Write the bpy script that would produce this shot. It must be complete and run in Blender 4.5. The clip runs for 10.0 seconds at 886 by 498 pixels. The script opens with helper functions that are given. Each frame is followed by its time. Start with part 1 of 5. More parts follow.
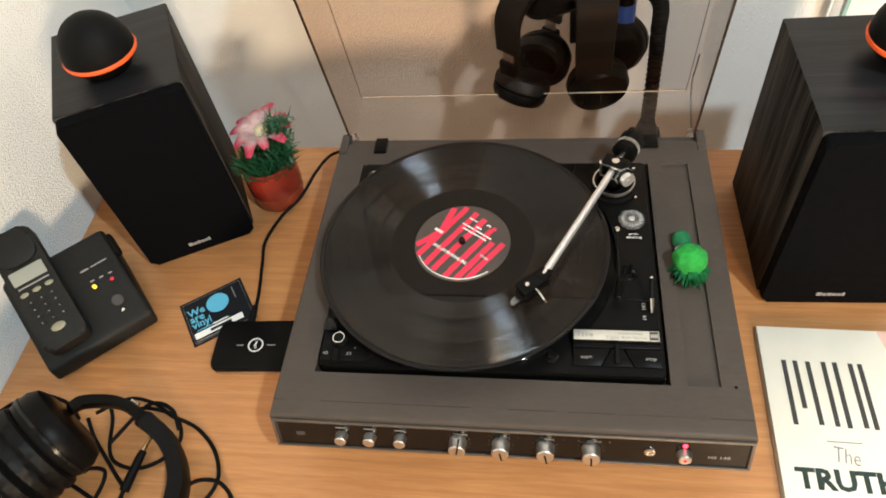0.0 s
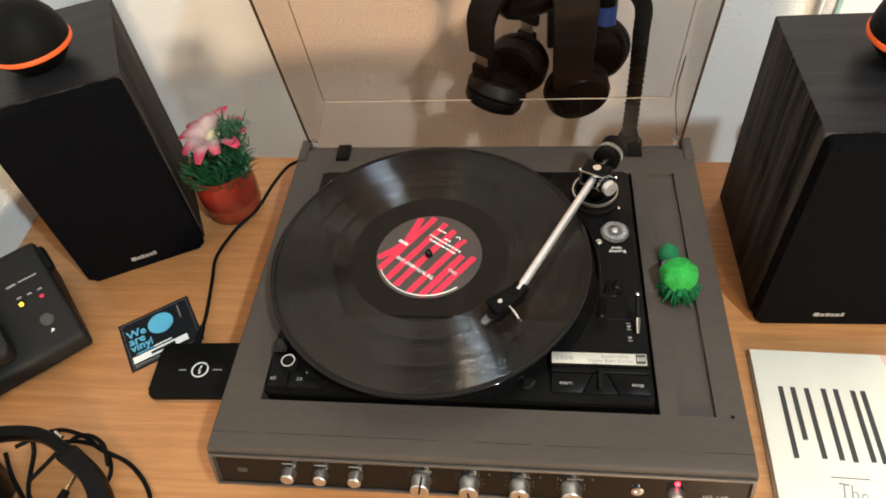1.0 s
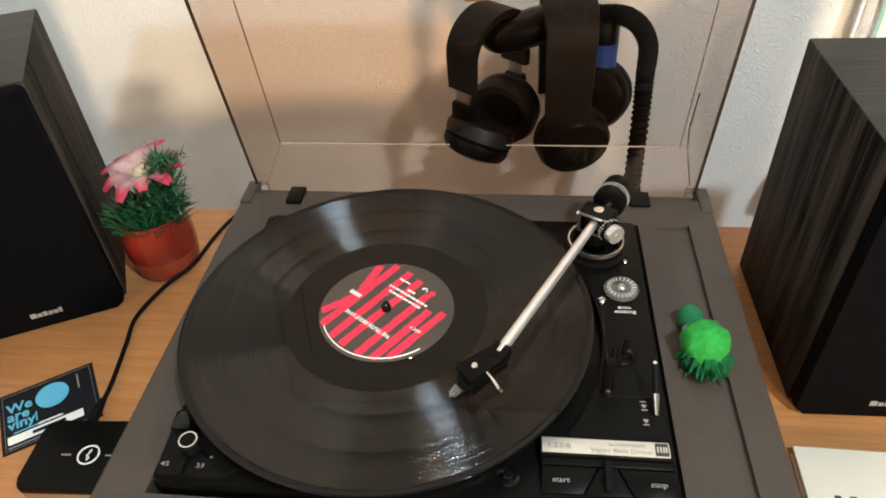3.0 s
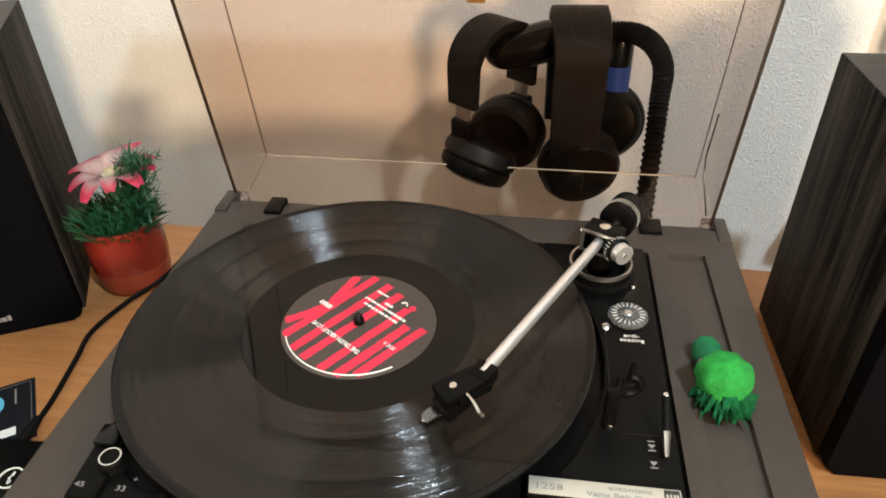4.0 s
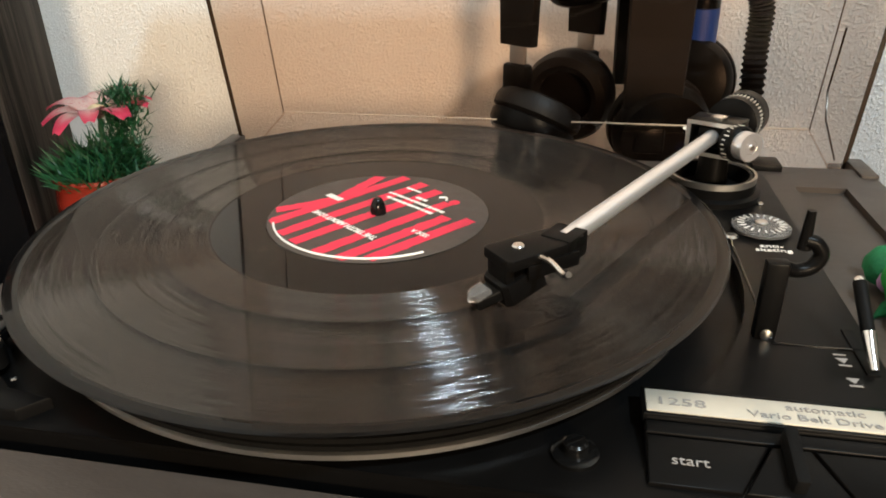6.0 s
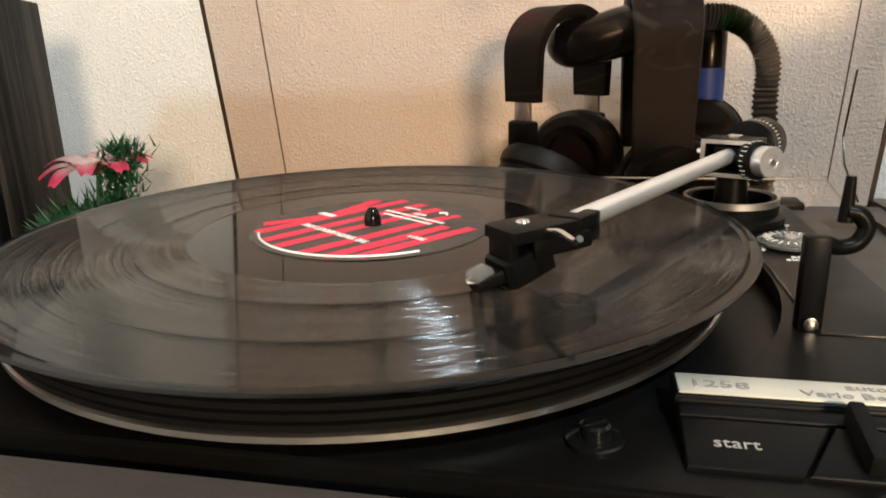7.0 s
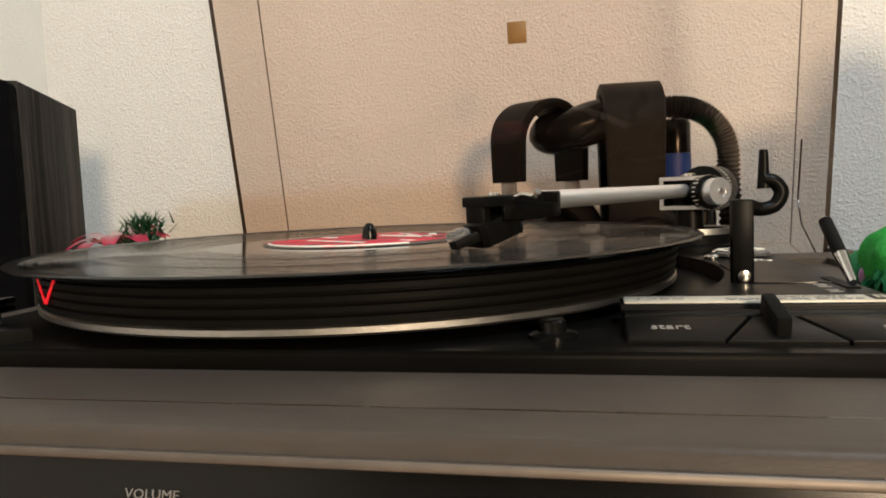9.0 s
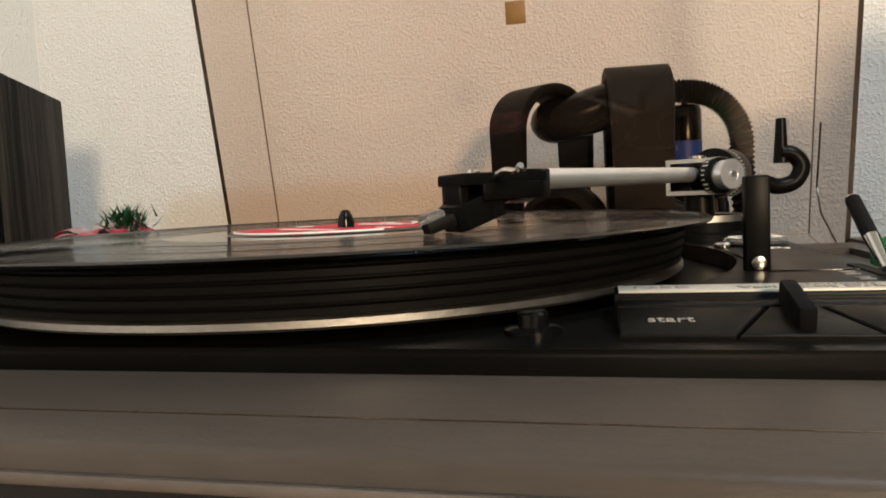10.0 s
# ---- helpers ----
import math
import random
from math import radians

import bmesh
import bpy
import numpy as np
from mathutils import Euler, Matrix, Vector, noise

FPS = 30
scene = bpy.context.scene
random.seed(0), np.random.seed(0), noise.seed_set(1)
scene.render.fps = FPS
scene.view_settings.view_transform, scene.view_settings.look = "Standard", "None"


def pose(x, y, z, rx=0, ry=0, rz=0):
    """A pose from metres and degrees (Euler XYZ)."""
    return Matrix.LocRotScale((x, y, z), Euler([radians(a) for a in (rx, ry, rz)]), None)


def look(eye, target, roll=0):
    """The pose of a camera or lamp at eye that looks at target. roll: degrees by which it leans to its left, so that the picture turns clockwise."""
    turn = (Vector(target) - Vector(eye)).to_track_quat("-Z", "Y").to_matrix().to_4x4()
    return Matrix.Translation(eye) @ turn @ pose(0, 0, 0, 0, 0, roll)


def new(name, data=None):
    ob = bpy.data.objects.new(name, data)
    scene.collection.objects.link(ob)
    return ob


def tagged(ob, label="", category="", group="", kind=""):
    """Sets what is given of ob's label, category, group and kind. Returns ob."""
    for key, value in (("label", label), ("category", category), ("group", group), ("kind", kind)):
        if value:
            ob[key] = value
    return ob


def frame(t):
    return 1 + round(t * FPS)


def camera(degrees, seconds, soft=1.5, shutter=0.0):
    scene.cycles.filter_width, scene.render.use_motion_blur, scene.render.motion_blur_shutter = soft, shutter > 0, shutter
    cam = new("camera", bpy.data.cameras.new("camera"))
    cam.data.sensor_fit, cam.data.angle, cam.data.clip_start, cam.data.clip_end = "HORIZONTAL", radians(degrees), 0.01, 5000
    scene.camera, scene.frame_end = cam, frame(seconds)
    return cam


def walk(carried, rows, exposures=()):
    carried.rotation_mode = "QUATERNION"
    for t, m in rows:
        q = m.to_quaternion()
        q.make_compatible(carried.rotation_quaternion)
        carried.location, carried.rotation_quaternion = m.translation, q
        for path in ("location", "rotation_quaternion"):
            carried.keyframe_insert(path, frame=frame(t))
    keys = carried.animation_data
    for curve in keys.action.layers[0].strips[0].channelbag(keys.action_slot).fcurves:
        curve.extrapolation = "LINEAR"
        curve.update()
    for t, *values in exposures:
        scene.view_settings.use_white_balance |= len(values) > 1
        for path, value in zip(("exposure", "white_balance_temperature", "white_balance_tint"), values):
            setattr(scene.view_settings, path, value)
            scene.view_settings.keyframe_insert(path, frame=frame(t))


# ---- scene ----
cam = camera(64.71, 10.0, soft=1.8, shutter=0.3)
# seconds, eye x y z, yaw, pitch, roll
ROWS = [
    (0.0, 0.0894, -0.4471, 0.6949, 13.95, -51.52, -10.32),
    (0.5, 0.0906, -0.4328, 0.6657, 12.09, -50.46, -8.81),
    (1.0, 0.0920, -0.4135, 0.6309, 10.67, -49.59, -7.47),
    (1.5, 0.0928, -0.3940, 0.5979, 10.13, -48.67, -6.87),
    (2.0, 0.0936, -0.3796, 0.5637, 8.46, -47.06, -4.80),
    (2.5, 0.0909, -0.3670, 0.5321, 8.36, -44.05, -4.62),
    (4.0, 0.1042, -0.3289, 0.4282, 8.38, -35.59, -1.10),
    (4.5, 0.0980, -0.3252, 0.3942, 12.76, -33.10, -3.01),
    (5.0, 0.0842, -0.3176, 0.3399, 12.25, -32.11, -1.25),
    (5.5, 0.0855, -0.2978, 0.2864, 11.44, -29.42, -0.78),
    (7.0, 0.0896, -0.2742, 0.1993, 12.27, -16.23, -1.70),
    (7.5, 0.0913, -0.2927, 0.1720, 12.35, -10.95, -0.64),
    (8.0, 0.0965, -0.3072, 0.1685, 12.96, -8.37, -1.56),
    (8.5, 0.0973, -0.3141, 0.1585, 11.88, -5.56, -2.00),
    (9.0, 0.1040, -0.3207, 0.1469, 12.02, -4.41, -2.35),
    (9.5, 0.1098, -0.3102, 0.1398, 12.65, -3.65, -2.41),
    (10.0, 0.1103, -0.2895, 0.1393, 13.06, -4.39, -2.70),
]
EXPOSURES = [(0.0, 0.0), (2.5, 0.0), (5.5, -0.05), (7.0, -0.1), (8.0, -0.28), (9.0, -0.50), (10.0, -0.57)]
walk(cam, [(t, pose(x, y, z, 90 + pitch, 0, yaw) @ pose(0, 0, 0, 0, 0, roll)) for t, x, y, z, yaw, pitch, roll in ROWS], EXPOSURES)

# ---- light ----
world = bpy.data.worlds.new("world")
scene.world = world
world.use_nodes = True
world.node_tree.nodes["Background"].inputs[0].default_value = (1.0, 0.86, 0.72, 1)
world.node_tree.nodes["Background"].inputs[1].default_value = 0.05


def area_lamp(name, eye, target, size, watts, colour):
    data = bpy.data.lights.new(name, "AREA")
    data.shape, data.size, data.energy, data.color = "DISK", size, watts, colour
    ob = new(name, data)
    ob.matrix_world = look(eye, target)
    return ob


# a cool ceiling lamp to the front and right, a warm standing lamp low in the room
area_lamp("cool_lamp", (0.92, -0.95, 1.86), (0.05, 0.1, 0.1), 0.09, 42, (0.72, 0.885, 0.98))
area_lamp("warm_lamp", (0.82, -1.72, 0.57), (0.0, 0.3, 0.15), 0.32, 42, (1.0, 0.765, 0.51))


# ---- materials ----
def material(name, colour, rough=0.5, metal=0.0, vary=0.12, scale=60.0, bump=0.0, bump_scale=300.0, coat=0.0, spec=0.5, stretch=(1, 1, 1)):
    """A painted, moulded or metal surface: colour broken by two scales of noise, fine bump."""
    m = bpy.data.materials.new(name)
    m.use_nodes = True
    nt = m.node_tree
    b = nt.nodes["Principled BSDF"]
    tc = nt.nodes.new("ShaderNodeTexCoord")
    mp = nt.nodes.new("ShaderNodeMapping")
    mp.inputs["Scale"].default_value = stretch
    nt.links.new(tc.outputs["Object"], mp.inputs[0])
    n1 = nt.nodes.new("ShaderNodeTexNoise")
    n1.inputs["Scale"].default_value, n1.inputs["Detail"].default_value = scale, 6
    n2 = nt.nodes.new("ShaderNodeTexNoise")
    n2.inputs["Scale"].default_value, n2.inputs["Detail"].default_value = scale / 9, 3
    for n in (n1, n2):
        nt.links.new(mp.outputs[0], n.inputs["Vector"])
    add = nt.nodes.new("ShaderNodeMath")
    nt.links.new(n1.outputs["Fac"], add.inputs[0])
    nt.links.new(n2.outputs["Fac"], add.inputs[1])
    ramp = nt.nodes.new("ShaderNodeMapRange")
    ramp.inputs[1].default_value, ramp.inputs[2].default_value = 0.6, 1.4
    ramp.inputs[3].default_value, ramp.inputs[4].default_value = 1 - vary, 1 + vary
    nt.links.new(add.outputs[0], ramp.inputs[0])
    mul = nt.nodes.new("ShaderNodeVectorMath")
    mul.operation = "SCALE"
    mul.inputs[0].default_value = colour
    nt.links.new(ramp.outputs[0], mul.inputs["Scale"])
    nt.links.new(mul.outputs[0], b.inputs["Base Color"])
    rr = nt.nodes.new("ShaderNodeMapRange")
    rr.inputs[1].default_value, rr.inputs[2].default_value = 0.3, 0.7
    rr.inputs[3].default_value, rr.inputs[4].default_value = max(0.02, rough * 0.82), min(1, rough * 1.18)
    nt.links.new(n2.outputs["Fac"], rr.inputs[0])
    nt.links.new(rr.outputs[0], b.inputs["Roughness"])
    b.inputs["Metallic"].default_value = metal
    b.inputs["Coat Weight"].default_value = coat
    b.inputs["Specular IOR Level"].default_value = spec
    if bump:
        n3 = nt.nodes.new("ShaderNodeTexNoise")
        n3.inputs["Scale"].default_value, n3.inputs["Detail"].default_value = bump_scale, 4
        nt.links.new(mp.outputs[0], n3.inputs["Vector"])
        bp = nt.nodes.new("ShaderNodeBump")
        bp.inputs["Strength"].default_value, bp.inputs["Distance"].default_value = bump, 0.001
        nt.links.new(n3.outputs["Fac"], bp.inputs["Height"])
        nt.links.new(bp.outputs[0], b.inputs["Normal"])
    return m


def plaster():
    m = material("plaster", (0.84, 0.825, 0.79), 0.9, vary=0.03, scale=14)
    nt = m.node_tree
    b = nt.nodes["Principled BSDF"]
    tc = nt.nodes.new("ShaderNodeTexCoord")
    v = nt.nodes.new("ShaderNodeTexNoise")
    v.inputs["Scale"].default_value, v.inputs["Detail"].default_value, v.inputs["Roughness"].default_value = 380, 2, 0.55
    w = nt.nodes.new("ShaderNodeTexNoise")
    w.inputs["Scale"].default_value, w.inputs["Detail"].default_value = 60, 3
    nt.links.new(tc.outputs["Object"], v.inputs["Vector"])
    nt.links.new(tc.outputs["Object"], w.inputs["Vector"])
    r = nt.nodes.new("ShaderNodeMapRange")
    r.inputs[1].default_value, r.inputs[2].default_value = 0.45, 0.80
    nt.links.new(v.outputs["Fac"], r.inputs[0])
    a = nt.nodes.new("ShaderNodeMath")
    a.operation = "ADD"
    nt.links.new(r.outputs[0], a.inputs[0])
    nt.links.new(w.outputs["Fac"], a.inputs[1])
    bp = nt.nodes.new("ShaderNodeBump")
    bp.inputs["Strength"].default_value, bp.inputs["Distance"].default_value = 0.64, 0.0019
    nt.links.new(a.outputs[0], bp.inputs["Height"])
    nt.links.new(bp.outputs[0], b.inputs["Normal"])
    return m


def wood(name, dark, light, along, rough, fine=1.0, bump=0.15, spec=0.5):
    """Straight-grained wood or wood print; along: the axis of the grain."""
    m = bpy.data.materials.new(name)
    m.use_nodes = True
    nt = m.node_tree
    b = nt.nodes["Principled BSDF"]
    tc = nt.nodes.new("ShaderNodeTexCoord")
    mp = nt.nodes.new("ShaderNodeMapping")
    s = [1.0, 1.0, 1.0]
    s[along] = 0.045
    mp.inputs["Scale"].default_value = s
    nt.links.new(tc.outputs["Object"], mp.inputs[0])
    n1 = nt.nodes.new("ShaderNodeTexNoise")
    n1.inputs["Scale"].default_value, n1.inputs["Detail"].default_value, n1.inputs["Distortion"].default_value = 55 * fine, 7, 0.6
    n2 = nt.nodes.new("ShaderNodeTexNoise")
    n2.inputs["Scale"].default_value, n2.inputs["Detail"].default_value = 320 * fine, 3
    n3 = nt.nodes.new("ShaderNodeTexNoise")
    n3.inputs["Scale"].default_value, n3.inputs["Detail"].default_value = 9, 3
    for n in (n1, n2):
        nt.links.new(mp.outputs[0], n.inputs["Vector"])
    nt.links.new(tc.outputs["Object"], n3.inputs["Vector"])
    mix = nt.nodes.new("ShaderNodeMath")
    mix.operation = "MULTIPLY_ADD"
    mix.inputs[1].default_value = 0.55
    nt.links.new(n2.outputs["Fac"], mix.inputs[0])
    nt.links.new(n1.outputs["Fac"], mix.inputs[2])
    mix2 = nt.nodes.new("ShaderNodeMath")
    mix2.operation = "MULTIPLY_ADD"
    mix2.inputs[1].default_value = 0.35
    nt.links.new(n3.outputs["Fac"], mix2.inputs[0])
    nt.links.new(mix.outputs[0], mix2.inputs[2])
    cr = nt.nodes.new("ShaderNodeValToRGB")
    cr.color_ramp.elements[0].position, cr.color_ramp.elements[0].color = 0.66, (*dark, 1)
    cr.color_ramp.elements[1].position, cr.color_ramp.elements[1].color = 1.2, (*light, 1)
    cr.color_ramp.elements[1].position = 1.0
    sc = nt.nodes.new("ShaderNodeMapRange")
    sc.inputs[1].default_value, sc.inputs[2].default_value, sc.inputs[3].default_value, sc.inputs[4].default_value = 0.6, 1.3, 0.5, 1.05
    nt.links.new(mix2.outputs[0], sc.inputs[0])
    nt.links.new(sc.outputs[0], cr.inputs[0])
    nt.links.new(cr.outputs[0], b.inputs["Base Color"])
    b.inputs["Roughness"].default_value = rough
    b.inputs["Specular IOR Level"].default_value = spec
    bp = nt.nodes.new("ShaderNodeBump")
    bp.inputs["Strength"].default_value, bp.inputs["Distance"].default_value = bump, 0.0008
    nt.links.new(mix.outputs[0], bp.inputs["Height"])
    nt.links.new(bp.outputs[0], b.inputs["Normal"])
    return m


def vinyl():
    """Pressed vinyl: fine circular grooves with sloping walls, under a thin smooth sheen."""
    m = bpy.data.materials.new("vinyl")
    m.use_nodes = True
    nt = m.node_tree
    b = nt.nodes["Principled BSDF"]
    b.inputs["Base Color"].default_value = (0.0025, 0.0022, 0.0022, 1)

    def op(kind, *ins, vec=False):
        n = nt.nodes.new("ShaderNodeVectorMath" if vec else "ShaderNodeMath")
        n.operation = kind
        for k, x in enumerate(ins):
            if hasattr(x, "links"):
                nt.links.new(x, n.inputs[k])
            else:
                n.inputs[k].default_value = x
        return n

    tc = nt.nodes.new("ShaderNodeTexCoord")
    flat = op("MULTIPLY", tc.outputs["Object"], (1, 1, 0), vec=True).outputs[0]
    r = op("LENGTH", flat, vec=True).outputs["Value"]
    radial = op("NORMALIZE", flat, vec=True).outputs[0]
    tangent = op("CROSS_PRODUCT", radial, (0, 0, 1), vec=True).outputs[0]
    zone = op("MULTIPLY", op("GREATER_THAN", r, 0.0748).outputs[0], op("LESS_THAN", r, 0.1452).outputs[0]).outputs[0]
    # each groove wall slopes in or out by about 45 degrees, and swings a little with the sound
    turn = nt.nodes.new("ShaderNodeTexWhiteNoise")
    turn.noise_dimensions = "1D"
    nt.links.new(op("FLOOR", op("MULTIPLY", r, 60000.0).outputs[0]).outputs[0], turn.inputs["W"])
    rgb = nt.nodes.new("ShaderNodeSeparateColor")
    nt.links.new(turn.outputs["Color"], rgb.inputs[0])
    loud = nt.nodes.new("ShaderNodeTexNoise")
    loud.noise_dimensions = "1D"
    loud.inputs["Scale"].default_value, loud.inputs["Detail"].default_value = 520, 4
    nt.links.new(r, loud.inputs["W"])
    side = op("MULTIPLY_ADD", op("GREATER_THAN", rgb.outputs[0], 0.5).outputs[0], 2.0, -1.0).outputs[0]
    slope = op("MULTIPLY_ADD", rgb.outputs[1], 0.75, 0.52).outputs[0]
    tilt = op("MULTIPLY", op("MULTIPLY", side, slope).outputs[0], zone).outputs[0]
    swing = op("MULTIPLY", op("MULTIPLY_ADD", op("SUBTRACT", loud.outputs["Fac"], 0.5).outputs[0], 0.32, op("MULTIPLY_ADD", rgb.outputs[2], 0.10, -0.05).outputs[0]).outputs[0], zone).outputs[0]
    across = op("SCALE", radial, vec=True)
    nt.links.new(tilt, across.inputs["Scale"])
    along = op("SCALE", tangent, vec=True)
    nt.links.new(swing, along.inputs["Scale"])
    total = op("ADD", op("ADD", across.outputs[0], along.outputs[0], vec=True).outputs[0], (0, 0, 1), vec=True).outputs[0]
    nt.links.new(op("NORMALIZE", total, vec=True).outputs[0], b.inputs["Normal"])
    rim = op("MULTIPLY_ADD", op("GREATER_THAN", r, 0.1452).outputs[0], 0.28, 0.10).outputs[0]
    nt.links.new(op("MULTIPLY_ADD", zone, 0.02, rim).outputs[0], b.inputs["Roughness"])
    nt.links.new(op("MULTIPLY_ADD", zone, 0.33, 0.03).outputs[0], b.inputs["Specular IOR Level"])
    nt.links.new(op("MULTIPLY_ADD", zone, -0.18, 0.40).outputs[0], b.inputs["Coat Weight"])
    b.inputs["Coat Roughness"].default_value = 0.012
    return m


def smoked():
    """Smoked brown acrylic: a tinted sheet with a faint gloss."""
    m = bpy.data.materials.new("smoked_acrylic")
    m.use_nodes = True
    nt = m.node_tree
    nt.nodes.remove(nt.nodes["Principled BSDF"])
    tr = nt.nodes.new("ShaderNodeBsdfTransparent")
    tr.inputs[0].default_value = (0.915, 0.850, 0.802, 1)
    gl = nt.nodes.new("ShaderNodeBsdfGlossy")
    gl.inputs["Roughness"].default_value = 0.03
    gl.inputs[0].default_value = (0.9, 0.88, 0.86, 1)
    lw = nt.nodes.new("ShaderNodeLayerWeight")
    pw = nt.nodes.new("ShaderNodeMath")
    pw.operation = "POWER"
    pw.inputs[1].default_value = 4.0
    nt.links.new(lw.outputs["Facing"], pw.inputs[0])
    fr = nt.nodes.new("ShaderNodeMath")
    fr.operation = "MULTIPLY_ADD"
    fr.inputs[1].default_value, fr.inputs[2].default_value = 0.30, 0.022
    nt.links.new(pw.outputs[0], fr.inputs[0])
    mx = nt.nodes.new("ShaderNodeMixShader")
    nt.links.new(fr.outputs[0], mx.inputs[0])
    nt.links.new(tr.outputs[0], mx.inputs[1])
    nt.links.new(gl.outputs[0], mx.inputs[2])
    nt.links.new(mx.outputs[0], nt.nodes["Material Output"].inputs[0])
    return m


def clear(name, colour, ior=1.45):
    m = material(name, colour, 0.05, vary=0.0)
    m.node_tree.nodes["Principled BSDF"].inputs["Transmission Weight"].default_value = 0.9
    m.node_tree.nodes["Principled BSDF"].inputs["IOR"].default_value = ior
    return m


def glow(name, colour, strength):
    m = material(name, colour, 0.4, vary=0.0)
    b = m.node_tree.nodes["Principled BSDF"]
    b.inputs["Emission Color"].default_value = (*colour, 1)
    b.inputs["Emission Strength"].default_value = strength
    return m


PLASTER = plaster()
DESK = wood("desk_wood", (0.400, 0.168, 0.058), (0.540, 0.250, 0.092), 0, 0.40, 2.8, 0.05)
ASH = wood("black_ash", (0.003, 0.003, 0.003), (0.070, 0.062, 0.054), 2, 0.6, 1.3, 0.35, 0.06)
ASH_TOP = wood("black_ash_top", (0.007, 0.007, 0.008), (0.018, 0.018, 0.019), 0, 0.36, 1.1, 0.4, 0.2)
CLOTH = material("grille_cloth", (0.0024, 0.0025, 0.0032), 0.9, vary=0.25, scale=900, bump=0.4, bump_scale=1500, spec=0.05)
GREY = material("plinth_paint", (0.064, 0.052, 0.044), 0.40, spec=0.12, vary=0.12, scale=260, bump=0.12, bump_scale=1300, stretch=(0.35, 1, 1))
GREY_DARK = material("base_paint", (0.05, 0.045, 0.042), 0.6, vary=0.06)
BLACK = material("black_plastic", (0.0035, 0.0033, 0.0032), 0.36, vary=0.2, scale=120, bump=0.04, bump_scale=1800, spec=0.08)
BLACK_MATT = material("black_rubber", (0.0030, 0.0030, 0.0030), 0.66, vary=0.2, scale=200, bump=0.1, bump_scale=900, spec=0.12)
BLACK_GLOSS = material("black_gloss", (0.004, 0.004, 0.004), 0.18, vary=0.15, scale=90, spec=0.25)
LEATHER = material("black_leatherette", (0.0062, 0.0050, 0.0043), 0.55, vary=0.2, scale=150, bump=0.25, bump_scale=700, spec=0.16)
PAD = material("worn_black_leatherette", (0.0026, 0.0026, 0.0028), 0.5, vary=0.3, scale=150, bump=0.5, bump_scale=260, spec=0.14)
CHROME = material("chrome", (0.70, 0.69, 0.67), 0.18, metal=1.0, vary=0.05)
ALU = material("brushed_aluminium", (0.56, 0.55, 0.53), 0.36, metal=1.0, vary=0.08, scale=300, bump=0.1, bump_scale=700)
ARM_TUBE = material("satin_tube", (0.78, 0.78, 0.79), 0.40, metal=0.85, vary=0.04)
PHONE = material("dusty_black_plastic", (0.0075, 0.0072, 0.0062), 0.6, vary=0.45, scale=160, bump=0.2, bump_scale=500, spec=0.3)
RAIL = material("dull_metal_rail", (0.15, 0.13, 0.115), 0.5, metal=0.8, vary=0.15, scale=200)
PANEL_PRINT = material("panel_print", (0.17, 0.16, 0.15), 0.6, vary=0.05)
STRIP = material("label_strip", (0.52, 0.49, 0.42), 0.45, metal=0.3, vary=0.06, scale=200)
WHITE = material("white_print", (0.80, 0.79, 0.76), 0.6, vary=0.03)
GREY_PRINT = material("grey_print", (0.26, 0.25, 0.24), 0.6, vary=0.05)
DARK_PRINT = material("dark_print", (0.035, 0.033, 0.03), 0.6, vary=0.05)
PAPER_DARK = material("label_paper", (0.056, 0.043, 0.036), 0.62, vary=0.15, scale=500)
RED = material("red_print", (0.72, 0.022, 0.065), 0.6, vary=0.12, scale=300)
ORANGE = material("orange_rubber", (0.85, 0.12, 0.025), 0.5, vary=0.05)
TERRACOTTA = material("terracotta", (0.33, 0.050, 0.022), 0.34, vary=0.16, scale=50, bump=0.1, bump_scale=250)
GLAZE = material("pot_glaze", (0.25, 0.024, 0.014), 0.22, vary=0.16, scale=40, coat=0.4)
LEAF = material("plastic_grass", (0.012, 0.078, 0.030), 0.45, vary=0.4, scale=300)


def petal_material():
    """White at the heart, pink towards the tip and along the edges."""
    m = material("petal", (0.8, 0.6, 0.6), 0.55, vary=0.05, scale=150)
    nt = m.node_tree
    tc = nt.nodes.new("ShaderNodeTexCoord")
    sp = nt.nodes.new("ShaderNodeSeparateXYZ")
    nt.links.new(tc.outputs["Object"], sp.inputs[0])
    side = nt.nodes.new("ShaderNodeMath")
    side.operation = "ABSOLUTE"
    nt.links.new(sp.outputs[1], side.inputs[0])
    add = nt.nodes.new("ShaderNodeMath")
    add.operation = "MULTIPLY_ADD"
    add.inputs[1].default_value = 0.8
    nt.links.new(side.outputs[0], add.inputs[0])
    nt.links.new(sp.outputs[0], add.inputs[2])
    ramp = nt.nodes.new("ShaderNodeMapRange")
    ramp.interpolation_type = "SMOOTHSTEP"
    ramp.inputs[1].default_value, ramp.inputs[2].default_value = 0.022, 0.041
    nt.links.new(add.outputs[0], ramp.inputs[0])
    mix = nt.nodes.new("ShaderNodeMix")
    mix.data_type = "RGBA"
    mix.inputs[6].default_value, mix.inputs[7].default_value = (0.80, 0.66, 0.64, 1), (0.76, 0.075, 0.165, 1)
    nt.links.new(ramp.outputs[0], mix.inputs[0])
    nt.links.new(mix.outputs[2], nt.nodes["Principled BSDF"].inputs["Base Color"])
    return m


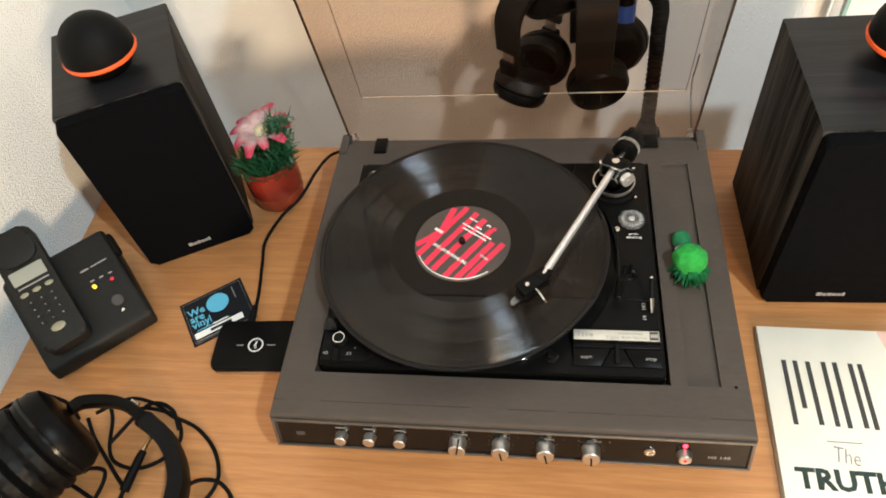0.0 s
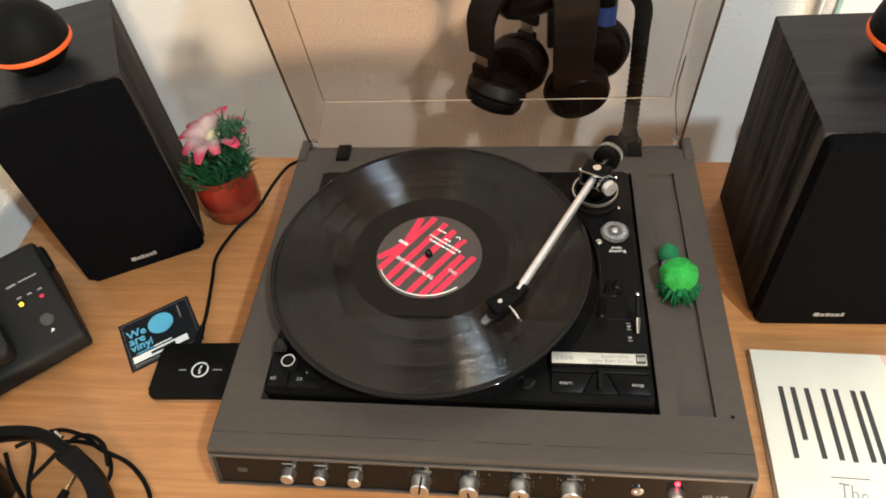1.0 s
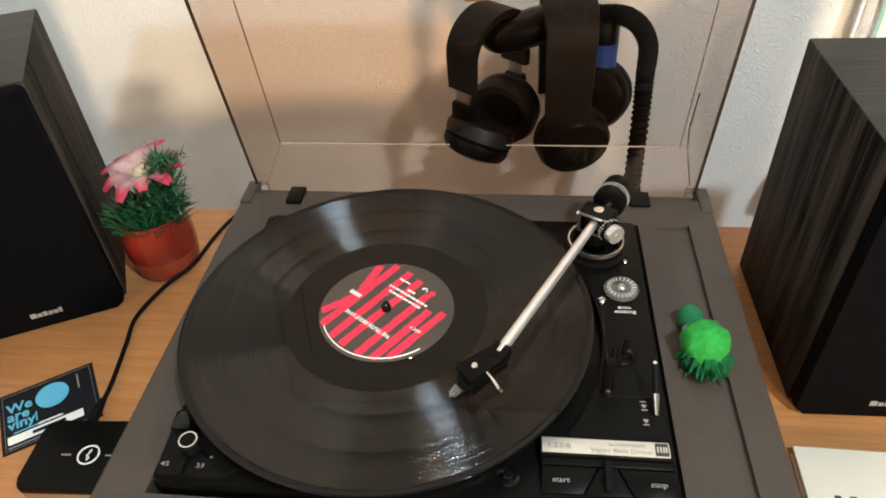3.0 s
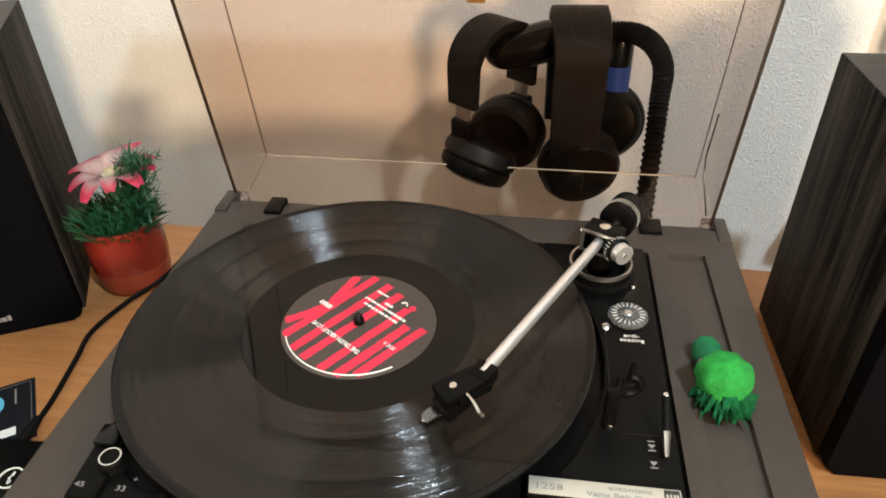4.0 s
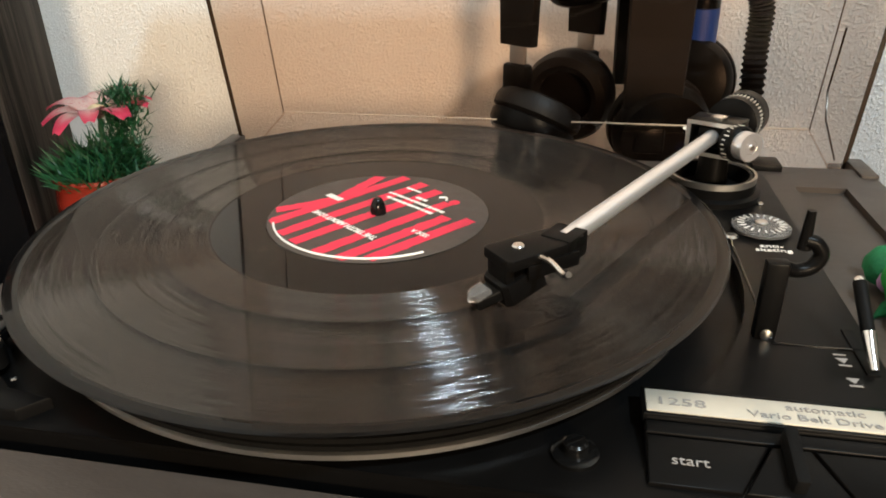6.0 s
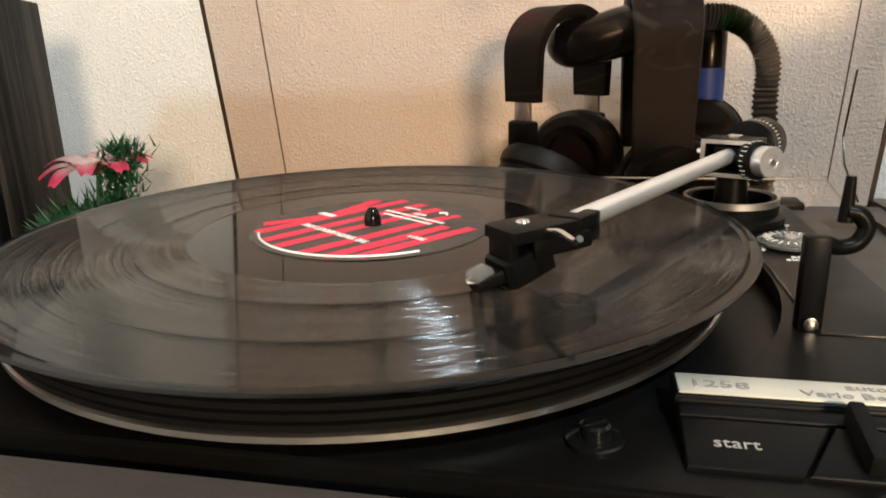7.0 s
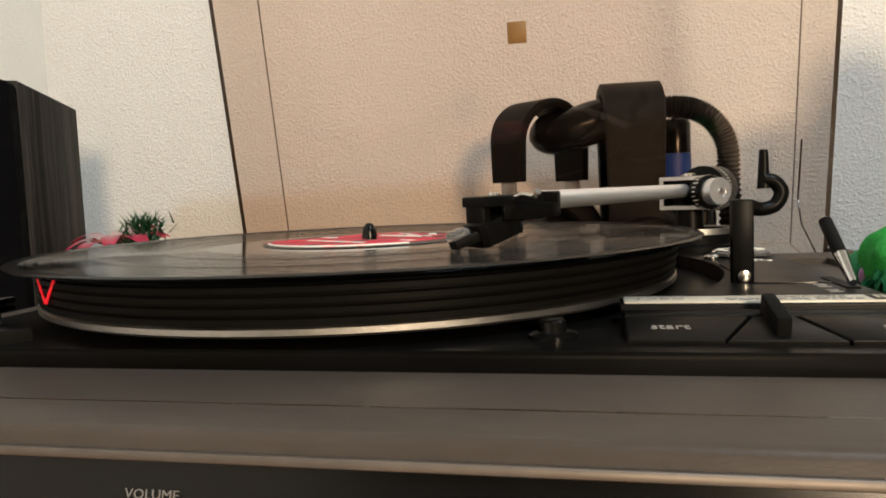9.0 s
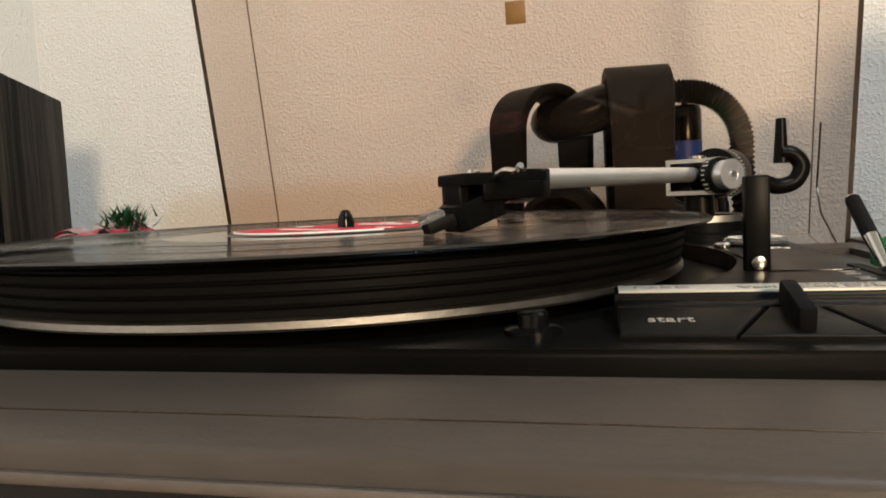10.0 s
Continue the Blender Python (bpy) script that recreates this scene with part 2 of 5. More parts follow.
PETAL = petal_material()
PETAL_BACK = material("petal_back", (0.62, 0.030, 0.075), 0.6, vary=0.15, scale=200)
POLLEN = material("flower_heart", (0.66, 0.56, 0.36), 0.8, vary=0.2, scale=500)
FELT = material("green_felt", (0.012, 0.26, 0.035), 0.85, vary=0.4, scale=260, bump=0.8, bump_scale=700)
FELT_DARK = material("dark_green_felt", (0.006, 0.17, 0.055), 0.85, vary=0.4, scale=260, bump=0.8, bump_scale=700)
LILAC = material("lilac_thread", (0.42, 0.24, 0.45), 0.8, vary=0.2)
BLUE = material("blue_plastic", (0.010, 0.055, 0.32), 0.45, vary=0.1)
SKY_PRINT = material("blue_print", (0.10, 0.42, 0.62), 0.55, vary=0.05)
CARD = material("black_card", (0.008, 0.009, 0.012), 0.55, vary=0.15, scale=400, spec=0.15)
COVER = material("cream_cover", (0.80, 0.745, 0.63), 0.42, vary=0.07, scale=25)
BLUSH = material("faded_photo_print", (0.70, 0.45, 0.38), 0.42, vary=0.25, scale=30)
PAGES = material("cover_edge", (0.50, 0.43, 0.35), 0.8, vary=0.2, scale=300, stretch=(1, 1, 12))
LCD = material("grey_display", (0.27, 0.28, 0.24), 0.3, vary=0.04)
KEYPAD = material("grey_keys", (0.23, 0.22, 0.15), 0.5, vary=0.1)
BROWN = material("brown_sticker", (0.26, 0.13, 0.035), 0.5, vary=0.25, scale=90)
GOLD = material("gold_plug", (0.72, 0.50, 0.25), 0.25, metal=1.0, vary=0.05)
VINYL = vinyl()
SMOKED = smoked()
SMOKED_EDGE = material("acrylic_edge", (0.030, 0.018, 0.010), 0.25, vary=0.1)
# pale colour that paints in the glint along the lid's bottom seam
SEAM_GLINT = material("acrylic_seam_glint", (0.50, 0.40, 0.30), 0.3, vary=0.15, scale=40)
SEAM_DARK = material("brown_acrylic_seam", (0.085, 0.052, 0.030), 0.3, vary=0.15, scale=40)
CRYSTAL = clear("clear_cover", (0.9, 0.9, 0.9))
LED_RED = glow("red_led", (1.0, 0.03, 0.06), 6.0)
# emissive red that stands in for strobe light reflected by the platter side
RIM_REFLECTION = glow("red_strobe_reflection", (0.8, 0.008, 0.02), 0.5)
LED_AMBER = glow("amber_led", (1.0, 0.55, 0.03), 2.0)
FLOORING = material("room_floor", (0.16, 0.12, 0.09), 0.6, vary=0.1, scale=20)
FAR = material("far_wall_paint", (0.30, 0.26, 0.22), 0.9, vary=0.08, scale=6)
CEILING = material("ceiling_paint", (0.42, 0.39, 0.35), 0.9, vary=0.03, scale=20)


# ---- shapes ----
def part(name, bm, mat, parent=None, label="", smooth=True, at=None):
    me = bpy.data.meshes.new(name)
    bm.normal_update()
    bm.to_mesh(me)
    bm.free()
    for m in (mat if isinstance(mat, (list, tuple)) else [mat]):
        me.materials.append(m)
    if smooth:
        me.polygons.foreach_set("use_smooth", [True] * len(me.polygons))
        me.set_sharp_from_angle(angle=radians(35))
    ob = new(name, me)
    if parent:
        ob.parent = parent
    if at is not None:
        ob.matrix_basis = at
    if label:
        tagged(ob, label)
    return ob


def thing(name, label, category, m=None, group="", kind=""):
    ob = new(name)
    ob.empty_display_size = 0.02
    if m is not None:
        ob.matrix_basis = m
    return tagged(ob, label, category, group, kind)


def box(lo, hi, bevel=0.0, seg=2, bm=None, m=None):
    bm = bm or bmesh.new()
    lo, hi = Vector(lo), Vector(hi)
    t = Matrix.LocRotScale((lo + hi) / 2, None, hi - lo)
    geo = bmesh.ops.create_cube(bm, size=1, matrix=(m @ t) if m is not None else t)
    if bevel:
        edges = list({e for v in geo["verts"] for e in v.link_edges})
        bmesh.ops.bevel(bm, geom=edges, offset=bevel, segments=seg, affect="EDGES", profile=0.5)
    return bm


def prism(outline, z0, z1, bevel=0.0, seg=2, bm=None, m=None):
    """A flat plate from an outline in x, y, between two heights; the top edge is rounded."""
    bm = bm or bmesh.new()
    low = [bm.verts.new((x, y, z0)) for x, y in outline]
    high = [bm.verts.new((x, y, z1)) for x, y in outline]
    n = len(outline)
    bm.faces.new(low[::-1])
    top = bm.faces.new(high)
    for i in range(n):
        bm.faces.new((low[i], low[(i + 1) % n], high[(i + 1) % n], high[i]))
    made = low + high
    if bevel:
        out = bmesh.ops.bevel(bm, geom=list(top.edges), offset=bevel, segments=seg, affect="EDGES", profile=0.5)
        made = list({v for v in made if v.is_valid} | set(out["verts"]))
    if m is not None:
        bmesh.ops.transform(bm, matrix=m, verts=[v for v in made if v.is_valid])
    return bm


def rounded(x0, y0, x1, y1, r, n=6):
    pts = []
    for cx, cy, a in ((x1 - r, y0 + r, -90), (x1 - r, y1 - r, 0), (x0 + r, y1 - r, 90), (x0 + r, y0 + r, 180)):
        pts += [(cx + r * math.cos(radians(a + 90 * i / n)), cy + r * math.sin(radians(a + 90 * i / n))) for i in range(n + 1)]
    return pts


def lathe(profile, n=32, bm=None, m=None, mats=None):
    """Turn (radius, height) pairs about z; radius 0 closes the end. mats: material index per band."""
    bm = bm or bmesh.new()
    m = m if m is not None else Matrix.Identity(4)
    rings = []
    for r, z in profile:
        if r < 1e-6:
            rings.append([bm.verts.new(m @ Vector((0, 0, z)))])
        else:
            rings.append([bm.verts.new(m @ Vector((r * math.cos(2 * math.pi * i / n), r * math.sin(2 * math.pi * i / n), z))) for i in range(n)])
    for k, (a, b) in enumerate(zip(rings, rings[1:])):
        for i in range(n):
            j = (i + 1) % n
            if len(a) == 1 and len(b) == 1:
                continue
            if len(a) == 1:
                f = bm.faces.new((a[0], b[j], b[i]))
            elif len(b) == 1:
                f = bm.faces.new((a[i], a[j], b[0]))
            else:
                f = bm.faces.new((a[i], a[j], b[j], b[i]))
            if mats:
                f.material_index = mats[k]
    return bm


def smooth_path(points, per=8):
    """A Catmull-Rom line through the points."""
    p = [Vector(q) for q in points]
    p = [2 * p[0] - p[1]] + p + [2 * p[-1] - p[-2]]
    out = []
    for a, b, c, d in zip(p, p[1:], p[2:], p[3:]):
        for i in range(per):
            t = i / per
            out.append(0.5 * (2 * b + (c - a) * t + (2 * a - 5 * b + 4 * c - d) * t * t + (3 * b - a - 3 * c + d) * t ** 3))
    return out + [p[-2]]


def tube(path, radius, n=10, bm=None, profile=None):
    """Sweep a circle, or a profile of (side, up) pairs, along a path; radius may be a function of 0..1."""
    bm = bm or bmesh.new()
    path = [Vector(q) for q in path]
    side, rings = None, []
    for i, q in enumerate(path):
        d = (path[min(i + 1, len(path) - 1)] - path[max(i - 1, 0)]).normalized()
        if side is None:
            side = d.orthogonal().normalized() if abs(d.z) > 0.9 else d.cross(Vector((0, 0, 1))).normalized()
        side = (side - d * side.dot(d)).normalized()
        up = side.cross(d)
        r = radius(i / (len(path) - 1)) if callable(radius) else radius
        prof = profile or [(math.cos(2 * math.pi * k / n), math.sin(2 * math.pi * k / n)) for k in range(n)]
        rings.append([bm.verts.new(q + side * a * r + up * b * r) for a, b in prof])
    k = len(rings[0])
    for a, b in zip(rings, rings[1:]):
        for i in range(k):
            bm.faces.new((a[i], a[(i + 1) % k], b[(i + 1) % k], b[i]))
    bm.faces.new(rings[0][::-1])
    bm.faces.new(rings[-1])
    return bm


def blob(centre, size, bm=None, sub=3, rough=0.0, seed=0, m=None):
    bm = bm or bmesh.new()
    t = Matrix.LocRotScale(centre, None, size)
    geo = bmesh.ops.create_icosphere(bm, subdivisions=sub, radius=1)
    for v in geo["verts"]:
        if rough:
            v.co *= 1 + rough * noise.noise(v.co * 2.3 + Vector((seed, seed * 2, 0)))
        v.co = (m @ t @ v.co) if m is not None else t @ v.co
    return bm


def letters(name, text, size, mat, parent, m, align="LEFT", wide=1.0, thick=0.00012, bold=0.0):
    """Printed words as a thin mesh, lying in the x, y plane of m."""
    cu = bpy.data.curves.new(name, "FONT")
    cu.body, cu.size, cu.align_x, cu.extrude, cu.resolution_u = text, size, align, thick, 2
    cu.offset = bold
    tmp = new(name, cu)
    dg = bpy.context.evaluated_depsgraph_get()
    me = bpy.data.meshes.new_from_object(tmp.evaluated_get(dg))
    bpy.data.objects.remove(tmp)
    me.materials.clear()
    me.materials.append(mat)
    me.transform(Matrix.Diagonal((wide, 1, 1, 1)))
    ob = new(name, me)
    ob.parent = parent
    ob.matrix_basis = m
    return ob


def bar(name, x0, y0, x1, y1, z, mat, parent, m=None, thick=0.00025):
    return part(name, box((x0, y0, z), (x1, y1, z + thick)), mat, parent, smooth=False, at=m)


# ---- the room ----
SKEW = -0.0209


def wall(name, lo, hi, mat, m=None, label="", category="wall"):
    ob = part(name, box(lo, hi), mat, None, smooth=False)
    if m is not None:
        ob.matrix_basis = m
    return tagged(ob, label, category, kind="structure")


TURN = pose(0, 0, 0, 0, 0, math.degrees(math.atan(SKEW)))
wall("wall_north", (-0.70, 0.435, -0.74), (2.40, 0.535, 2.00), PLASTER, TURN, "rough white plaster wall behind the desk")
wall("wall_west", (-0.655, -2.60, -0.74), (-0.555, 0.50, 2.00), PLASTER, None, "rough white plaster side wall beside the desk")
wall("wall_east", (2.30, -2.60, -0.74), (2.40, 0.40, 2.00), FAR, None, "plain beige room wall")
wall("wall_south", (-0.70, -2.70, -0.74), (2.40, -2.60, 2.00), FAR, None, "plain beige room wall")
wall("floor", (-0.70, -2.70, -0.80), (2.40, 0.60, -0.74), FLOORING, None, "plain brown room floor", "floor")
wall("ceiling", (-0.70, -2.70, 2.00), (2.40, 0.60, 2.10), CEILING, None, "white painted ceiling", "ceiling")

desk = thing("desk", "orange-brown wood-grain desk standing off the white wall", "desk")
bm = prism([(-0.552, -0.56), (1.10, -0.56), (1.10, 0.2705 + SKEW * 1.10), (-0.552, 0.2705 + SKEW * -0.552)], -0.028, 0.0, 0.0015)
part("desktop", bm, DESK, desk)
for x, y in ((-0.50, -0.50), (1.04, -0.50), (-0.50, 0.22), (1.04, 0.20)):
    part("leg", box((x - 0.025, y - 0.025, -0.74), (x + 0.025, y + 0.025, -0.028), 0.003), DESK, desk)

# ---- the record player ----
player = thing("record_player", "grey-brown vintage belt-drive record player with open smoked lid", "record player")
X0, X1, YF, YB, ZT = -0.1715, 0.2685, -0.1865, 0.178, 0.0995      # plinth: sides, front, back, top
CX0, CX1, CY0, CY1 = -0.1363, 0.2003, -0.141, 0.140              # the opening for the deck
SX0, SX1, SY0, SY1 = 0.2154, 0.2440, -0.1413, 0.1337             # the sunk tray beside it


def plinth_mesh():
    """The top shell with its two openings cut out as sunk wells, front lip falling away slightly."""
    bm = bmesh.new()
    xs = [X0, CX0, CX1, SX0, SX1, X1]
    ys = [YF, -0.1716, CY0, CY1, YB]
    zt = lambda y: ZT - (0.0012 if y == YF else 0.0)
    grid = [[bm.verts.new((x, y, zt(y))) for x in xs] for y in ys]

    def well(i, j, depth):
        a, b, c, d = grid[j][i], grid[j][i + 1], grid[j + 1][i + 1], grid[j + 1][i]
        low = [bm.verts.new((v.co.x, v.co.y, v.co.z - depth)) for v in (a, b, c, d)]
        up = (a, b, c, d)
        for k in range(4):
            bm.faces.new((up[k], up[(k + 1) % 4], low[(k + 1) % 4], low[k]))
        bm.faces.new(low)
    for j in range(4):
        for i in range(5):
            if j == 2 and i == 1:
                well(i, j, 0.020)
            elif j == 2 and i == 3:
                well(i, j, 0.0035)
            else:
                bm.faces.new((grid[j][i], grid[j][i + 1], grid[j + 1][i + 1], grid[j + 1][i]))
    loop = [grid[0][i] for i in range(6)] + [grid[j][5] for j in range(1, 5)] + [grid[4][i] for i in range(4, -1, -1)] + [grid[j][0] for j in range(3, 0, -1)]
    low = [bm.verts.new((v.co.x, v.co.y - (0.0125 if v.co.y == grid[0][0].co.y else 0), 0.058 if v.co.y == grid[0][0].co.y else 0.045)) for v in loop]
    n = len(loop)
    sides = [bm.faces.new((loop[i], low[i], low[(i + 1) % n], loop[(i + 1) % n])) for i in range(n)]
    bm.faces.new(low)
    bmesh.ops.recalc_face_normals(bm, faces=bm.faces)
    rim = [e for e in bm.edges if all(v in set(loop) for v in e.verts) and any(f in sides for f in e.link_faces)]
    bmesh.ops.bevel(bm, geom=rim, offset=0.0022, segments=3, affect="EDGES", profile=0.5)
    return bm


part("plinth", plinth_mesh(), GREY, player)
part("crease", box((X0 + 0.001, -0.1719, ZT - 0.0002), (X1 - 0.001, -0.1713, ZT + 0.0001)), SMOKED_EDGE, player, smooth=False)
part("base", box((-0.150, -0.155, 0.010), (0.247, 0.165, 0.0449), 0.003), GREY_DARK, player)
for x, y in ((-0.125, -0.13), (0.222, -0.13), (-0.125, 0.14), (0.222, 0.14)):
    part("foot", lathe([(0, 0), (0.014, 0), (0.016, 0.003), (0.016, 0.0098), (0, 0.0098)], 20), BLACK_MATT, player, at=pose(x, y, 0))
part("screw_hole", lathe([(0, ZT + 0.0001), (0.0016, ZT + 0.0001), (0.002, ZT - 0.001)], 12), BLACK, player, at=pose(0.2565, -0.1405, 0))
# the hinge ears at the back
for x0, x1 in ((X0, X0 + 0.0105), (X1 - 0.0105, X1)):
    part("hinge_ear", box((x0, 0.160, ZT - 0.03), (x1, 0.194, ZT + 0.0018), 0.0012), GREY, player)
part("back_ledge", box((X0 + 0.0108, 0.1785, 0.050), (X1 - 0.0108, 0.190, ZT - 0.006), 0.001), GREY, player)
part("hinge_block", box((-0.126, 0.160, ZT - 0.002), (-0.111, 0.184, ZT + 0.0035), 0.001), BLACK, player)
part("hinge_block", box((0.196, 0.165, ZT - 0.002), (0.214, 0.184, ZT + 0.004), 0.001), BLACK, player)

# front panel leaning back a little, its frame, keys and knobs; local y up the panel, z out of it
FP = pose(0, YF - 0.0018, 0.0940, 72.8, 0, 0)
part("front_panel", box((-0.165, -0.0340, 0), (0.2640, -0.0022, 0.0012)), BLACK_GLOSS, player, "glossy black control panel", smooth=False, at=FP)
for y in (-0.0022, -0.0362):
    part("frame_rail", box((-0.1700, y, 0), (0.2672, y + 0.0022, 0.0032), 0.0006), RAIL, player, at=FP)
for x in (-0.1700, 0.2641):
    part("frame_rail", box((x, -0.0339, 0), (x + 0.0031, -0.0023, 0.0032), 0.0006), RAIL, player, at=FP)


def front_knob(x, y, r, depth, marked):
    k = part("knob" if marked else "push_button", lathe([(r * 1.08, 0), (r * 1.08, 0.002), (r, 0.003), (r, depth - 0.001), (r - 0.001, depth), (0, depth)], 28), ALU, player, at=FP @ pose(x, y, 0.0012))
    if marked:
        part("pointer", box((-0.0008, -r * 1.02, 0.004), (0.0008, r * 0.3, depth + 0.0003)), BLACK, k, smooth=False, at=pose(0, 0, 0, 0, 0, marked))
        for i in range(11):
            a = radians(-225 + 27 * i)
            bar("scale_mark", -0.0003, -0.0003, 0.0003, 0.0003, 0, GREY_PRINT, player, FP @ pose(x + 0.0112 * math.cos(a), y + 0.0112 * math.sin(a), 0.0012))


for x in (-0.1032, -0.0757, -0.0465):
    front_knob(x, -0.0185, 0.0056, 0.0090, 0)
for x, turn in ((0.0080, 170), (0.0475, 10), (0.0880, 10), (0.1285, 3)):
    front_knob(x, -0.0190, 0.0078, 0.0130, turn)
part("socket", lathe([(0.0048, 0), (0.0048, 0.0016), (0.0034, 0.002), (0.0028, 0.0004), (0, 0.0004)], 20), CHROME, player, at=FP @ pose(0.180, -0.0185, 0.0012))
power = part("power_button", lathe([(0.0066, 0), (0.0066, 0.003), (0.0058, 0.005), (0.0056, 0.007), (0.0044, 0.008), (0, 0.0078)], 28), ALU, player, at=FP @ pose(0.2095, -0.0195, 0.0012))
part("power_dot", lathe([(0.0017, 0.0079), (0.0015, 0.0084), (0, 0.0085)], 14), RED, power)
part("pilot_light", blob((0, 0, 0), (0.0022, 0.0022, 0.0016), sub=2), LED_RED, player, "red pilot light", at=FP @ pose(0.2095, -0.0085, 0.0016))
letters("model_lettering", "HS 148", 0.0050, GREY_PRINT, player, FP @ pose(0.2300, -0.0240, 0.0014), wide=1.3)
letters("volume_lettering", "VOLUME", 0.0029, PANEL_PRINT, player, FP @ pose(0.0110, -0.0100, 0.0014), "CENTER", 1.15)
for x, word in ((0.0475, "BASS"), (0.0880, "TREBLE"), (0.1285, "BALANCE")):
    letters(word.lower() + "_lettering", word, 0.0025, PANEL_PRINT, player, FP @ pose(x + 0.003, -0.0100, 0.0014), "CENTER", 1.15)
for x, low, high in ((0.0475, "-", "+"), (0.0880, "-", "+"), (0.1285, "L", "R")):
    for dx, sign in ((-0.0105, low), (0.0165, high)):
        letters("sign_lettering", sign, 0.0025, PANEL_PRINT, player, FP @ pose(x + dx, -0.0100, 0.0014), "CENTER", 1.15)
for dx, dy, sign in ((-0.0040, -0.0138, "4"), (0.0, -0.0130, "5"), (0.0040, -0.0138, "6")):
    letters("scale_lettering", sign, 0.0024, PANEL_PRINT, player, FP @ pose(0.0110 + dx, dy, 0.0014), "CENTER", 1.0)
for x in (-0.1032, -0.0757, -0.0465):
    bar("legend", -0.005, 0, 0.005, 0.0013, 0, PANEL_PRINT, player, FP @ pose(x, -0.0090, 0.0012))
bar("maker_mark", 0, 0, 0.0085, 0.0050, 0, DARK_PRINT, player, FP @ pose(-0.1485, -0.0210, 0.0012))

# the deck
ZD = 0.1042
deck = part("deck_plate", prism(rounded(-0.1330, -0.1355, 0.1965, 0.1365, 0.004), 0.0800, ZD, 0.0022, 3), BLACK, player, "black moulded deck plate")


def arc_side(r, a0, a1, n=14):
    return [(r * math.cos(radians(a0 + (a1 - a0) * i / n)), r * math.sin(radians(a0 + (a1 - a0) * i / n))) for i in range(n + 1)]


ZP = 0.1110
# raised panel on the arm's side, hollowed round the platter
out = [(0.1935, -0.1045), (0.1935, 0.128), (0.118, 0.128)] + arc_side(0.1580, 44, -35.2)
out += [(0.113, -0.1045)]
part("arm_panel", prism(out, ZD - 0.002, ZP, 0.0012, 2), BLACK, player)
# name strip and the start and stop keys, falling towards the front
part("name_strip_bed", prism([(0.1125, -0.1040), (0.1932, -0.1040), (0.1932, -0.0900), (0.1125, -0.0900)], ZP - 0.003, ZP + 0.0006, 0.0004), BLACK, player)
part("name_strip", prism(rounded(0.1134, -0.1028, 0.1920, -0.0921, 0.0005, 2), ZP, ZP + 0.0012, 0.0003), STRIP, player, "silver name strip")
SM = pose(0, 0, ZP + 0.00135)
letters("strip_lettering", "1258", 0.0052, GREY_PRINT, player, SM @ pose(0.1160, -0.0998, 0), wide=1.5)
letters("strip_lettering", "automatic", 0.0042, GREY_PRINT, player, SM @ pose(0.1660, -0.0966, 0), "CENTER", 1.35)
letters("strip_lettering", "Vario Belt Drive", 0.0042, GREY_PRINT, player, SM @ pose(0.1620, -0.1012, 0), "CENTER", 1.35)
bar("maker_mark", 0.1832, -0.1020, 0.1912, -0.0930, ZP + 0.0012, DARK_PRINT, player)
for x in (0.1848, 0.1866, 0.1884, 0.1900):
    bar("maker_mark_stroke", x - 0.0006, -0.0995, x + 0.0004, -0.0957, ZP + 0.00146, STRIP, player)
KEY = pose(0, -0.1052, ZP - 0.0006, 12, 0, 0)


def press_key(name, pts):
    return part(name, prism(pts, -0.004, 0.0, 0.0006, 2), BLACK, player, at=KEY)


press_key("ledge", [(0.1130, -0.0048), (0.1934, -0.0048), (0.1934, 0), (0.1130, 0)])
press_key("start_key", [(0.1130, -0.0225), (0.1380, -0.0225), (0.1475, -0.0055), (0.1130, -0.0055)])
press_key("centre_key", [(0.1388, -0.0225), (0.1680, -0.0225), (0.1590, -0.0055), (0.1484, -0.0055)])
press_key("stop_key", [(0.1690, -0.0225), (0.1934, -0.0225), (0.1934, -0.0055), (0.1600, -0.0055)])
part("start_lever", box((0.1510, -0.0205, -0.003), (0.1550, -0.0015, 0.0055), 0.001, m=KEY), BLACK_MATT, player)
letters("start_lettering", "start", 0.0046, GREY_PRINT, player, KEY @ pose(0.1195, -0.0155, 0.0002), wide=1.25)
letters("stop_lettering", "stop", 0.0046, GREY_PRINT, player, KEY @ pose(0.1785, -0.0155, 0.0002), wide=1.25)
# pitch and speed corner
ped = [(-0.1310, -0.1330), (-0.0850, -0.1330), (-0.0780, -0.1250), (-0.0955, -0.1225)] + arc_side(0.1570, 231.5, 212, 6) + [(-0.1310, -0.0830)]
part("speed_panel", prism(ped, ZD - 0.002, ZD + 0.0048, 0.0012), BLACK, player)
knob = part("pitch_knob", lathe([(0.0068, 0), (0.0068, 0.0075), (0.006, 0.0085), (0.0058, 0.0085), (0.0058, 0.0079), (0, 0.0079)], 36), BLACK_MATT, player, at=pose(-0.1135, -0.1120, ZD + 0.004))
part("ring", lathe([(0.0052, 0.0084), (0.0052, 0.0091), (0.0061, 0.0091), (0.0061, 0.0084)], 36), CHROME, knob)
part("speed_lever", box((-0.1175, -0.1345, ZD + 0.003), (-0.1115, -0.1195, ZD + 0.0085), 0.0015), BLACK, player)
letters("speed_lettering", "45", 0.0046, GREY_PRINT, player, pose(-0.1290, -0.1268, ZD + 0.0050), wide=1.3)
letters("speed_lettering", "33", 0.0046, GREY_PRINT, player, pose(-0.1055, -0.1268, ZD + 0.0050), wide=1.3)
letters("speed_lettering", "+", 0.0046, GREY_PRINT, player, pose(-0.0985, -0.1205, ZD + 0.0050))
